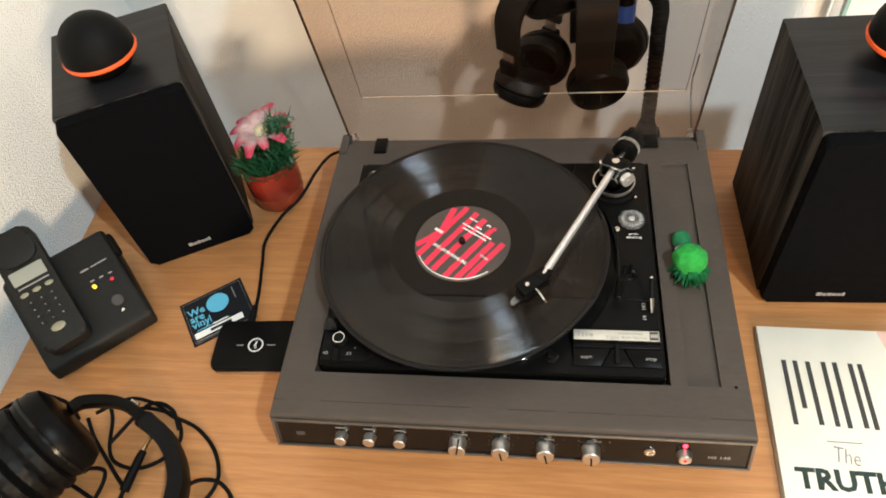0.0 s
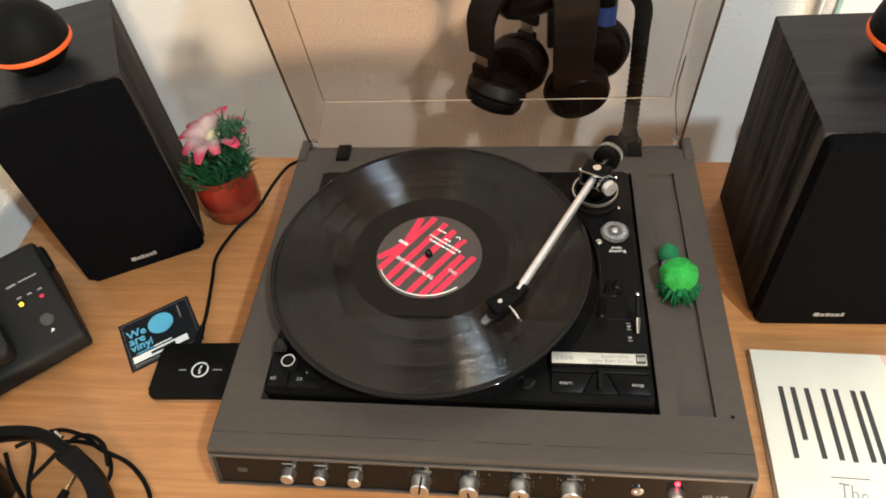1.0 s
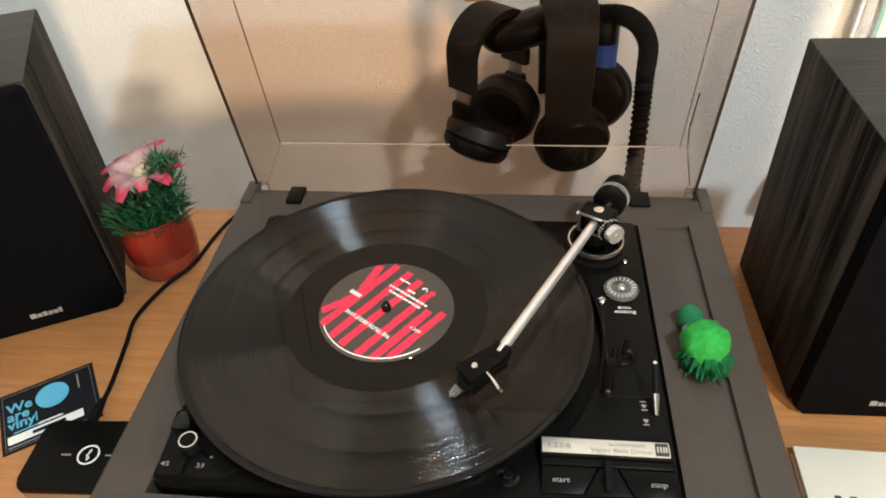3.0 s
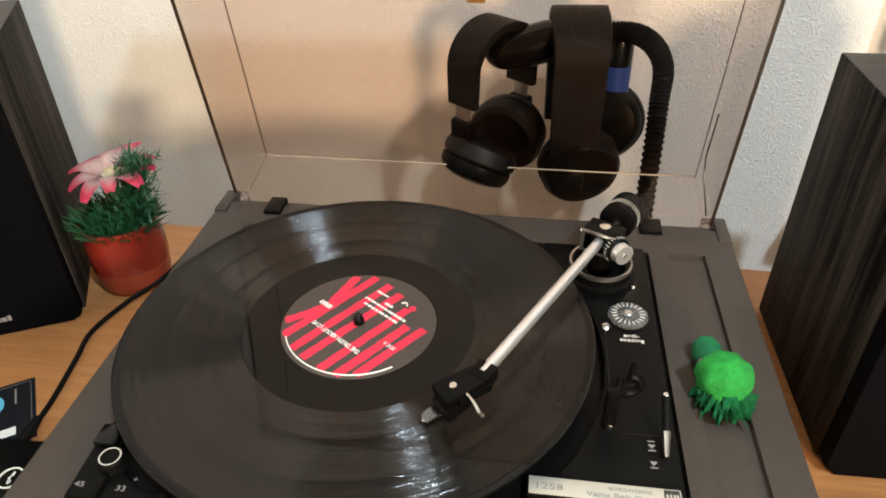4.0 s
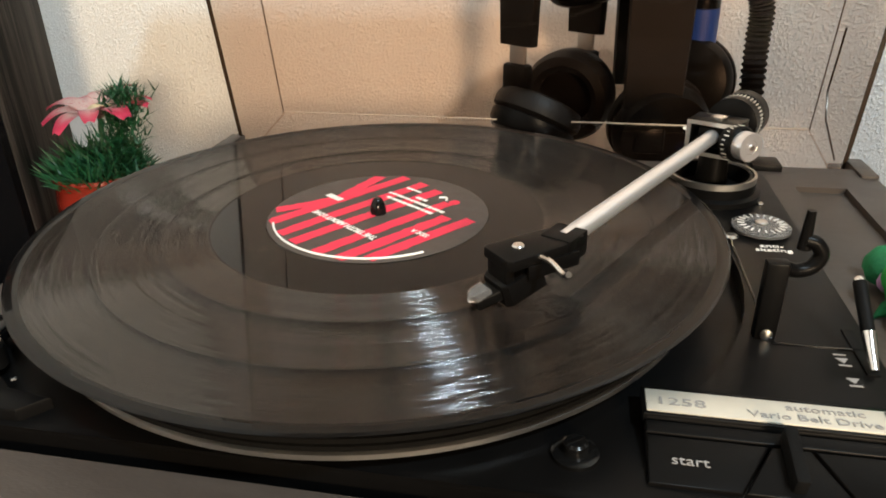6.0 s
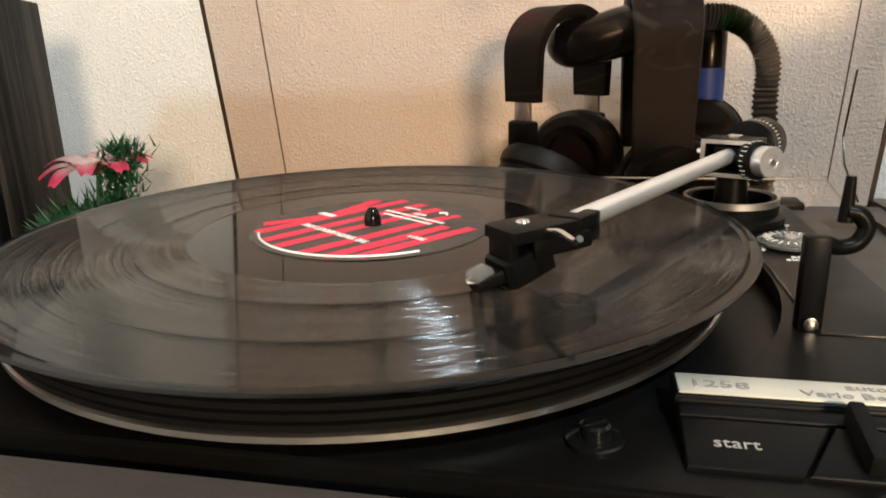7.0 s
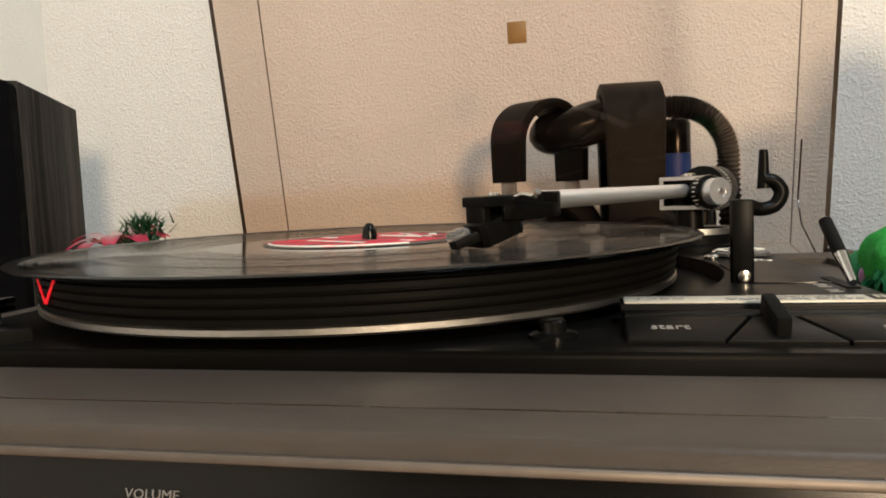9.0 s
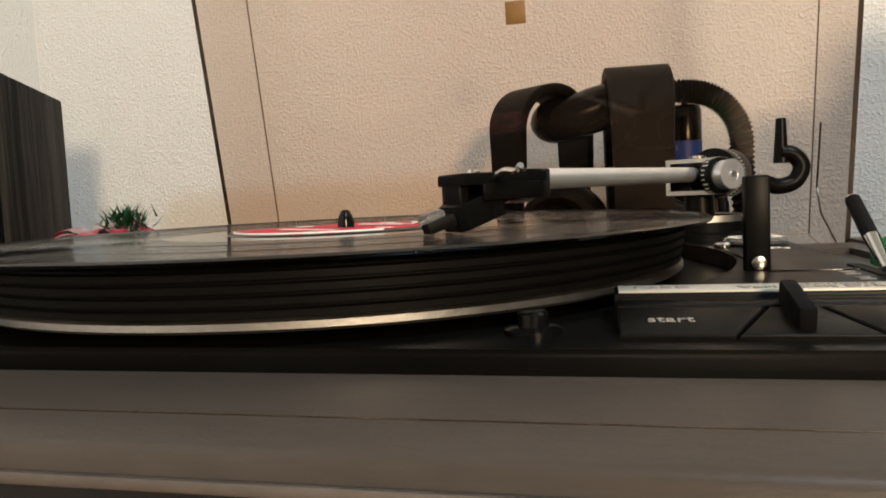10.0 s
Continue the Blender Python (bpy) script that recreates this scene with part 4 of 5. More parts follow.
def loudspeaker(m, label):
    """A bookshelf cabinet: local x across the front, y to the back, z up; the cloth grille stands proud of the front."""
    ob = thing("loudspeaker", label, "speaker", m, "pair of loudspeakers")
    part("cabinet", box((0, 0.0165, 0.0008), (SW, SD, SH - 0.0002), 0.0012), ASH, ob)
    part("cabinet_top", box((0.0010, 0.0175, SH - 0.0003), (SW - 0.0010, SD - 0.001, SH + 0.0002)), ASH_TOP, ob, smooth=False)
    bm = bmesh.new()
    front = rounded(0.001, 0.001, SW - 0.001, SH - 0.001, 0.007)
    prism(front, 0.0, 0.0160, 0.0050, 3, bm)
    bmesh.ops.transform(bm, matrix=Matrix(((1, 0, 0, 0), (0, 0, -1, 0.0162), (0, 1, 0, 0), (0, 0, 0, 1))), verts=bm.verts)
    bmesh.ops.recalc_face_normals(bm, faces=bm.faces)
    part("grille", bm, CLOTH, ob, "black cloth grille")
    x = SW / 2 - 0.0150
    for i, (w, h) in enumerate(((0.0056, 0.0056), (0.0040, 0.0042), (0.0040, 0.0052), (0.0040, 0.0042), (0.0040, 0.0042), (0.0030, 0.0056))):
        part("maker_mark", box((x, -0.0004, 0.0150), (x + w, 0.0006, 0.0150 + h), 0.0002), GREY_PRINT, ob, smooth=False)
        x += w + 0.0009
    return ob


loudspeaker(pose(-0.4270, 0.0520, 0.0, 0, 0, 26.2), "black ash bookshelf speaker turned towards the room")
loudspeaker(pose(0.3245, 0.0180, 0.0, 0, 0, 1.0), "black ash bookshelf speaker beside the record player")


def ball_speaker(x, y, turn, label):
    ob = thing("ball_speaker", label, "speaker", pose(x, y, SH + 0.0004, 0, 0, turn) @ Matrix.Scale(0.87, 4), "pair of ball speakers")
    prof = [(0, 0), (0.024, 0), (0.026, 0.002), (0.0350, 0.009), (0.0425, 0.0185)]
    part("base", lathe(prof + [(0.0440, 0.0225), (0, 0.0225)], 48), BLACK, ob)
    part("band", lathe([(0.0438, 0.0226), (0.0466, 0.0232), (0.0474, 0.0258), (0.0466, 0.0284), (0.0438, 0.0290)], 64), ORANGE, ob, "bright orange rubber band")
    dome = [(0.0458 * math.cos(a), 0.0291 + 0.0490 * math.sin(a)) for a in [radians(90 * k / 14) for k in range(15)]]
    part("dome", lathe([(0.0458, 0.0290)] + dome[1:-1] + [(0, dome[-1][1])], 48), BLACK_MATT, ob)
    return ob


ball_speaker(-0.4030, 0.1520, 0, "black ball speaker with orange band on the loudspeaker")
star_ball = ball_speaker(0.4170, 0.1330, 0, "black ball speaker with orange band and white mark")
star = []
for k in range(10):
    r = 0.0085 if k % 2 == 0 else 0.0038
    star.append((r * math.cos(radians(36 * k + 15)), r * math.sin(radians(36 * k + 15))))
part("white_mark", prism(star, 0, 0.0006), WHITE, star_ball, smooth=False, at=pose(0.0010, -0.0365, 0.0100, 40, 0, 0))

# ---- flower pot ----
pot = thing("flower_pot", "red clay pot with plastic grass and a pink flower", "plant", pose(-0.2815, 0.1800, 0))
prof = [(0, 0), (0.0300, 0), (0.0320, 0.002), (0.0345, 0.012), (0.0358, 0.024), (0.0362, 0.0262), (0.0366, 0.040), (0.0360, 0.054), (0.0345, 0.0630), (0.0352, 0.0680), (0.0366, 0.0705), (0.0362, 0.0725), (0.0345, 0.0728), (0.0325, 0.0700), (0.0322, 0.0600), (0, 0.0580)]
part("pot", lathe(prof, 48, mats=[0, 0, 0, 0, 0] + [1] * 10), [TERRACOTTA, GLAZE], pot, "clay pot glazed dark red above")
rng = random.Random(5)
verts, faces = [], []
for k in range(1500):
    a, rr = rng.uniform(0, 2 * math.pi), 0.031 * math.sqrt(rng.random())
    base = Vector((rr * math.cos(a), rr * math.sin(a), 0.058 + 0.030 * rng.random() * (1 - rr / 0.04)))
    lean = Vector((math.cos(a), math.sin(a), 0)) * rng.uniform(0.0, 0.8) * (0.2 + rr / 0.031) + Vector((rng.uniform(-0.9, 0.9), rng.uniform(-0.9, 0.9), 0))
    tip = base + (lean + Vector((0, 0, rng.uniform(0.5, 1.5)))).normalized() * rng.uniform(0.014, 0.032)
    side = (tip - base).cross(Vector((rng.uniform(-1, 1), rng.uniform(-1, 1), 0.3))).normalized() * 0.00075
    mid = (base + tip) / 2 + Vector((0, 0, 0.0015))
    n = len(verts)
    verts += [base - side, base + side, mid + side, mid - side, tip]
    faces += [(n, n + 1, n + 2, n + 3), (n + 3, n + 2, n + 4)]
me = bpy.data.meshes.new("grass")
me.from_pydata([tuple(v) for v in verts], [], faces)
me.materials.append(LEAF)
ob = new("grass", me)
ob.parent = pot
tagged(ob, "dark green plastic grass", kind="stuff")
# tuft that stands up beside the flower
verts, faces = [], []
for k in range(1100):
    a = rng.uniform(0, 2 * math.pi)
    h = rng.uniform(0.0, 1.0)
    base = Vector((0.026 + 0.008 * h + rng.gauss(0, 0.0068), -0.006 + 0.008 * h + rng.gauss(0, 0.0068), 0.070 + 0.066 * h))
    tip = base + Vector((math.cos(a), math.sin(a), rng.uniform(0.0, 1.3))).normalized() * rng.uniform(0.009, 0.018)
    side = Vector((-math.sin(a), math.cos(a), 0)) * 0.0010
    n = len(verts)
    verts += [base - side, base + side, tip]
    faces += [(n, n + 1, n + 2)]
me = bpy.data.meshes.new("grass_tuft")
me.from_pydata([tuple(v) for v in verts], [], faces)
me.materials.append(LEAF)
ob = new("grass_tuft", me)
ob.parent = pot
tagged(ob, kind="stuff")
FM = pose(0.0080, 0.0040, 0.1130, 7, -3, 0)
for k in range(10):
    a = 36 * k + 8
    droop = 5 * math.sin(k * 2.1)
    long = 0.036 + 0.003 * math.sin(k * 3.7)
    bm = bmesh.new()
    cols, rows = 6, 10
    g = []
    for j in range(rows + 1):
        u = j / rows
        w = 0.0165 * (math.sin(math.pi * (0.16 + 0.79 * u)) ** 0.5)
        g.append([bm.verts.new((0.005 + long * u, w * (i / cols - 0.5), 0.011 * math.sin(u * 2.7) + 0.0030 * (2 * i / cols - 1) ** 2 * (1 - 1.6 * u))) for i in range(cols + 1)])
    for j in range(rows):
        for i in range(cols):
            bm.faces.new((g[j][i], g[j + 1][i], g[j + 1][i + 1], g[j][i + 1]))
    bmesh.ops.solidify(bm, geom=bm.faces[:], thickness=0.0004)
    bmesh.ops.recalc_face_normals(bm, faces=bm.faces)
    for f in bm.faces:
        f.material_index = 1 if f.normal.z < 0 else 0
    part("petal", bm, [PETAL, PETAL_BACK], pot, "white petal with pink tip" if k == 0 else "", at=FM @ pose(0, 0, 0.0006 * (k % 2), 0, -4 + droop, a))
part("flower_heart", blob((0, 0, 0.006), (0.0095, 0.0095, 0.0045), rough=0.25, sub=3), POLLEN, pot, at=FM)
part("stem", tube([(0.002, -0.002, 0.058), (0.0080, 0.0040, 0.1160)], 0.002, 8), LEAF, pot)

# ---- telephone ----
phone = thing("cordless_phone", "black cordless telephone lying in its sloping charging base", "telephone", pose(-0.4790, -0.1190, 0, 0, 0, 42))
bm = bmesh.new()
vs = []
for x in (0.0, 0.129):
    for y, zz in ((0.0, 0.004), (0.0, 0.0270), (0.014, 0.0330), (0.118, 0.0740), (0.126, 0.0700), (0.132, 0.004)):
        vs.append(bm.verts.new((x, y, zz)))
bm.faces.new(vs[:6])
bm.faces.new(vs[6:][::-1])
for k in range(6):
    bm.faces.new((vs[k], vs[6 + k], vs[6 + (k + 1) % 6], vs[(k + 1) % 6]))
bmesh.ops.recalc_face_normals(bm, faces=bm.faces)
bmesh.ops.bevel(bm, geom=bm.edges[:], offset=0.005, segments=3, affect="EDGES", profile=0.5)
part("base", bm, PHONE, phone)
for x, y in ((0.015, 0.015), (0.115, 0.015), (0.015, 0.115), (0.115, 0.115)):
    part("foot", lathe([(0, 0), (0.006, 0), (0.006, 0.0065), (0, 0.0065)], 16), BLACK_MATT, phone, at=pose(x, y, 0))
SLOPE = pose(0, 0.014, 0.0332, 21.5, 0, 0)       # the sloping face, y up the slope
part("side_grip", box((0.127, 0.075, -0.016), (0.135, 0.105, 0.001), 0.004, 3, m=SLOPE), BLACK_MATT, phone)
part("round_key", lathe([(0.0072, 0), (0.0072, 0.0012), (0.0062, 0.0020), (0, 0.0020)], 28), GREY_DARK, phone, "round grey key", at=SLOPE @ pose(0.1030, 0.0200, 0.0002))
part("amber_light", blob((0, 0, 0), (0.0024, 0.0030, 0.0010), sub=2), LED_AMBER, phone, "lit yellow lamp", at=SLOPE @ pose(0.0885, 0.0500, 0.0004))
part("red_light", blob((0, 0, 0), (0.0026, 0.0024, 0.0010), sub=2), RED, phone, "red lamp", at=SLOPE @ pose(0.1100, 0.0480, 0.0004))
for x, y in ((0.0895, 0.0570), (0.1005, 0.0560), (0.1115, 0.0555)):
    bar("sign", x - 0.0025, y, x + 0.0025, y + 0.0022, 0.0, GREY_PRINT, phone, SLOPE)
bar("legend", 0.0830, 0.0740, 0.0930, 0.0765, 0.0, GREY_PRINT, phone, SLOPE)
bar("legend", 0.0960, 0.0745, 0.1160, 0.0762, 0.0, GREY_PRINT, phone, SLOPE)
part("sign", prism([(0.1000, 0.0040), (0.1050, 0.0055), (0.1030, 0.0085)], 0, 0.0003), WHITE, phone, smooth=False, at=SLOPE)
handset = part("handset", prism(rounded(0.0, 0.0, 0.0510, 0.1600, 0.010), 0.0, 0.0210, 0.005, 3), PHONE, phone, "black handset with grey display", at=SLOPE @ pose(0.0130, -0.0060, 0.0055, 1.5, 0, 0))
part("ear_cap", prism(rounded(0.003, 0.112, 0.048, 0.157, 0.016), 0.0, 0.0035, 0.002, 3), PHONE, handset, at=pose(0, 0, 0.0205))
part("display", prism(rounded(0.0060, 0.0900, 0.0450, 0.1080, 0.001, 2), 0, 0.0006, 0.0002), LCD, handset, "grey liquid-crystal display", at=pose(0, 0, 0.0210))
bar("legend", 0.0080, 0.0840, 0.0440, 0.0858, 0.0211, GREY_PRINT, handset)
for i in range(3):
    part("soft_key", blob((0, 0, 0), (0.0052, 0.0030, 0.0014), sub=2), KEYPAD, handset, at=pose(0.0110 + 0.0145 * i, 0.0765, 0.0212))
for j in range(4):
    for i in range(3):
        part("number_key", prism(rounded(-0.0042, -0.0026, 0.0042, 0.0026, 0.0018, 3), 0, 0.0013, 0.0005), PHONE, handset, at=pose(0.0130 + 0.0125 * i, 0.0640 - 0.0095 * j, 0.0209))
        bar("number_sign", -0.0006, -0.0008, 0.0006, 0.0008, 0.0, GREY_PRINT, handset, pose(0.0130 + 0.0125 * i, 0.0640 - 0.0095 * j, 0.0223))
part("talk_key", blob((0, 0, 0), (0.0085, 0.0052, 0.0016), sub=2), KEYPAD, handset, "olive talk key", at=pose(0.0255, 0.0235, 0.0212))

# ---- card, audio receiver, cable ----
card = thing("card", "black download card with blue record print on the desk", "card", pose(-0.3285, -0.0654, 0.0004, 0, 0, 34.5))
part("paper", prism([(0, 0), (0.0812, 0), (0.0812, 0.0700), (0, 0.0700)], 0, 0.0006), CARD, card, smooth=False, at=pose(0, 0, 0, 0, 0, 0))
disc_pts = [(0.0440 + 0.0142 * math.cos(radians(12 * k)), 0.0485 + 0.0142 * math.sin(radians(12 * k))) for k in range(30)]
part("blue_disc", prism(disc_pts, 0.0006, 0.0008), SKY_PRINT, card, smooth=False)
bar("arm_print", 0.0300, 0.0230, 0.0320, 0.0420, 0.0009, CARD, card)
for k, word in enumerate(("We", "are", "vinyl")):
    letters("title_lettering", word, 0.0150, SKY_PRINT, card, pose(0.0060, 0.0450 - 0.0098 * k, 0.0008), wide=0.92, bold=0.0003)
bar("white_field", 0.0050, 0.0090, 0.0665, 0.0178, 0.0007, WHITE, card)
bar("code", 0.0250, 0.0115, 0.0520, 0.0150, 0.0010, CARD, card)
bar("small_print", 0.0100, 0.0200, 0.0330, 0.0212, 0.0007, SKY_PRINT, card)
bar("small_print", 0.0300, 0.0198, 0.0500, 0.0216, 0.0008, WHITE, card)
bar("small_print", 0.0050, 0.0050, 0.0450, 0.0060, 0.0007, GREY_PRINT, card)
bar("small_print", 0.0660, 0.0440, 0.0672, 0.0620, 0.0007, GREY_PRINT, card)
for a, b in (((0.0030, 0.0028), (0.0782, 0.0032)), ((0.0030, 0.0668), (0.0782, 0.0672)), ((0.0030, 0.0032), (0.0034, 0.0668)), ((0.0778, 0.0032), (0.0782, 0.0668))):
    bar("border", *a, *b, 0.0006, PANEL_PRINT, card)

receiver = thing("audio_receiver", "flat black wireless audio receiver beside the record player", "receiver", pose(-0.2960, -0.0990, 0, 0, 0, 2.5))
part("case_bottom", prism(rounded(0.0010, 0, 0.1000, 0.0640, 0.009), 0.0, 0.0070, 0.001), ALU, receiver, "silver lower shell")
part("case_top", prism(rounded(0.0006, -0.0004, 0.1004, 0.0644, 0.0094), 0.0071, 0.0125, 0.0018, 3), BLACK, receiver)
part("ring", lathe([(0.0078, 0.0122), (0.0078, 0.0132), (0.0090, 0.0132), (0.0090, 0.0122)], 36), WHITE, receiver, "white ring round the key", at=pose(0.0500, 0.0315, 0))
part("clef_sign", tube(smooth_path([(0.0500, 0.0262, 0.0129), (0.0515, 0.0290, 0.0129), (0.0485, 0.0310, 0.0129), (0.0505, 0.0335, 0.0129), (0.0510, 0.0362, 0.0129), (0.0498, 0.0355, 0.0129), (0.0497, 0.0275, 0.0129)], 4), 0.0004, 6), WHITE, receiver)
bar("legend", 0.0270, 0.0307, 0.0350, 0.0320, 0.0126, GREY_PRINT, receiver)
bar("legend", 0.0640, 0.0307, 0.0740, 0.0320, 0.0126, GREY_PRINT, receiver)

cable = thing("audio_cable", "thin black cable running from the receiver behind the player", "cable")
part("wire", tube(smooth_path([(-0.2640, -0.020, 0.008), (-0.2665, 0.010, 0.006), (-0.2760, 0.060, 0.0035), (-0.2815, 0.0950, 0.0035), (-0.2700, 0.1380, 0.0040), (-0.2475, 0.1700, 0.010), (-0.2320, 0.2050, 0.020), (-0.2130, 0.2280, 0.030), (-0.1860, 0.2330, 0.034), (-0.1600, 0.2200, 0.034)], 8), 0.0021, 10), BLACK_MATT, cable)
part("plug", tube([(-0.2640, -0.0330, 0.0075), (-0.2645, -0.0150, 0.0078), (-0.2650, -0.0080, 0.0075)], lambda t: 0.0046 - 0.0016 * t, 14), BLACK_MATT, cable)

# ---- record sleeve ----
sleeve = thing("album_sleeve", "cream printed album cover with black lettering on the desk", "album cover", pose(0.3137, -0.0175, 0.0, 0, 0, -1.2))
part("back_board", box((-0.0015, -0.300, 0.0002), (0.280, -0.004, 0.0030), 0.0006), PAGES, sleeve, "worn edge of the cover")
part("inner_leaf", box((0.0008, -0.297, 0.0032), (0.278, -0.002, 0.0048)), PAGES, sleeve, smooth=False)
part("front_board", box((0.0, -0.300, 0.0050), (0.280, 0.0, 0.0075), 0.0008), COVER, sleeve)
part("photo_print", prism([(0.1330, -0.300), (0.2795, -0.300), (0.2795, -0.0006), (0.1205, -0.0006), (0.1330, -0.055)], 0.0075, 0.0077), BLUSH, sleeve, "faded photograph on the cover", smooth=False)


def stroke(x0, y0, x1, y1, w):
    """A heavy black bar of the printed title."""
    bm = prism([(x0 - w / 2, y0), (x0 + w / 2, y0), (x1 + w / 2, y1), (x1 - w / 2, y1)][::-1], 0.0075, 0.0078)
    bmesh.ops.recalc_face_normals(bm, faces=bm.faces)
    part("title_bar", bm, DARK_PRINT, sleeve, smooth=False)


for x0, y0, x1, y1 in ((0.0215, -0.0410, 0.0222, -0.1130), (0.0325, -0.0410, 0.0335, -0.0950), (0.0448, -0.0415, 0.0462, -0.1120), (0.0600, -0.0410, 0.0608, -0.1125), (0.0710, -0.0410, 0.0719, -0.1135), (0.0860, -0.0415, 0.0870, -0.1125), (0.0950, -0.0415, 0.0962, -0.1135)):
    stroke(x0, y0, x1, y1, 0.0046)
SLANT = Matrix(((1, 0.35, 0, 0), (0, 1, 0, 0), (0, 0, 1, 0), (0, 0, 0, 1)))
letters("title_lettering", "The", 0.0215, GREY_PRINT, sleeve, pose(0.0495, -0.1480, 0.0077) @ SLANT, wide=0.72, bold=-0.0002)
bar("title_rule", 0.0470, -0.1290, 0.0790, -0.1283, 0.0075, DARK_PRINT, sleeve)
tm = material("green_black_print", (0.012, 0.030, 0.024), 0.6, vary=0.4, scale=300)
letters("title_lettering", "TRUTH", 0.0275, tm, sleeve, pose(0.0130, -0.1762, 0.0077), wide=1.02, bold=0.0010)

# ---- big headphones with their coiled lead ----
phones = thing("headphones", "large black closed headphones lying on the desk", "headphones")
AX = Vector((0.60, 0.80, 0)).normalized()
for c, flip in ((Vector((-0.4235, -0.2110, 0.0540)), 1), (Vector((-0.4610, -0.2610, 0.0540)), -1)):
    q = Vector((0, 0, 1)).rotation_difference(AX * flip).to_matrix().to_4x4()
    m = Matrix.Translation(c) @ q @ Matrix.Scale(1.13, 4)
    cup = part("ear_cup", lathe([(0, 0.030), (0.030, 0.030), (0.040, 0.026), (0.0445, 0.018), (0.0445, 0.004), (0.0420, 0.0)], 40), BLACK, phones, at=m)
    part("rim", lathe([(0.0440, 0.0060), (0.0462, 0.0066), (0.0462, 0.0095), (0.0440, 0.0100)], 40), BLACK_GLOSS, cup)
    pad = [(0.0420, -0.0005), (0.0455, -0.003), (0.0462, -0.010), (0.0440, -0.0135), (0.0462, -0.0165), (0.0460, -0.0240), (0.0400, -0.0290), (0.030, -0.0285), (0.026, -0.020), (0.026, -0.002), (0, -0.002)]
    bm = lathe(pad, 96)
    for v in bm.verts:
        a = math.atan2(v.co.y, v.co.x)
        fold = noise.noise(Vector((a * 9, v.co.z * 160, 5 + flip))) + 0.6 * noise.noise(Vector((a * 24, v.co.z * 260, 1)))
        if v.co.z < -0.002:
            v.co.xy *= 1 + 0.022 * fold
    part("ear_pad", bm, PAD, cup, "soft black leatherette ear pad")
flat = [(0.5, 0.15), (0.42, 0.5), (-0.42, 0.5), (-0.5, 0.15), (-0.5, -0.15), (-0.42, -0.5), (0.42, -0.5), (0.5, -0.15)]
band = smooth_path([(-0.3350, -0.1720, 0.030), (-0.3080, -0.1900, 0.024), (-0.2880, -0.2150, 0.022), (-0.2780, -0.2450, 0.022), (-0.2790, -0.2900, 0.024), (-0.3050, -0.3400, 0.030), (-0.3600, -0.3750, 0.040), (-0.4200, -0.3850, 0.046)], 6)
part("headband", tube(band, 0.022, profile=[(a * 0.85, b * 1.1) for a, b in flat]), PAD, phones)
part("yoke", tube(smooth_path([(-0.3350, -0.1710, 0.030), (-0.3700, -0.1560, 0.036), (-0.4050, -0.1600, 0.044), (-0.4150, -0.1720, 0.050)], 6), 0.017, profile=[(a * 0.7, b) for a, b in flat]), BLACK, phones)
part("hinge", box((-0.3440, -0.1800, 0.020), (-0.3280, -0.1640, 0.040), 0.003, m=None), BLACK, phones)
part("hinge_pin", tube([(-0.3520, -0.1545, 0.044), (-0.3420, -0.1600, 0.044)], 0.0015, 8), CHROME, phones)
part("yoke", tube(smooth_path([(-0.4200, -0.3850, 0.046), (-0.4650, -0.3600, 0.048), (-0.4850, -0.3350, 0.048)], 6), 0.017, profile=[(a * 0.7, b) for a, b in flat]), BLACK, phones)
loops = [
    [(-0.531, -0.165, 0.012), (-0.523, -0.147, 0.004), (-0.499, -0.136, 0.004), (-0.467, -0.141, 0.004), (-0.443, -0.153, 0.010), (-0.425, -0.168, 0.016)],
    [(-0.412, -0.158, 0.010), (-0.398, -0.143, 0.004), (-0.377, -0.135, 0.004), (-0.346, -0.142, 0.006), (-0.321, -0.156, 0.010), (-0.291, -0.166, 0.004), (-0.265, -0.187, 0.0035), (-0.251, -0.211, 0.0035), (-0.250, -0.230, 0.004), (-0.260, -0.250, 0.004)],
    [(-0.290, -0.242, 0.006), (-0.271, -0.226, 0.008), (-0.249, -0.224, 0.009), (-0.234, -0.232, 0.006), (-0.222, -0.248, 0.004)],
    [(-0.396, -0.150, 0.012), (-0.390, -0.164, 0.008), (-0.383, -0.194, 0.004), (-0.371, -0.209, 0.004), (-0.348, -0.215, 0.004), (-0.328, -0.210, 0.004), (-0.312, -0.197, 0.004), (-0.304, -0.178, 0.006), (-0.318, -0.156, 0.008), (-0.350, -0.148, 0.008), (-0.375, -0.152, 0.010)],
    [(-0.416, -0.166, 0.014), (-0.404, -0.184, 0.008), (-0.388, -0.200, 0.006), (-0.362, -0.224, 0.006), (-0.348, -0.238, 0.006), (-0.348, -0.255, 0.006)],
    [(-0.405, -0.222, 0.010), (-0.380, -0.219, 0.008), (-0.372, -0.230, 0.008), (-0.376, -0.256, 0.006)],
    [(-0.430, -0.228, 0.006), (-0.392, -0.244, 0.004), (-0.366, -0.256, 0.004)],
    [(-0.345, -0.238, 0.008), (-0.352, -0.262, 0.006), (-0.380, -0.280, 0.004), (-0.420, -0.275, 0.004)],
    [(-0.380, -0.190, 0.010), (-0.352, -0.146, 0.012), (-0.322, -0.150, 0.014), (-0.306, -0.172, 0.012)],
]
for pts in loops:
    part("lead", tube(smooth_path(pts, 8), 0.0022, 8), BLACK_MATT, phones)
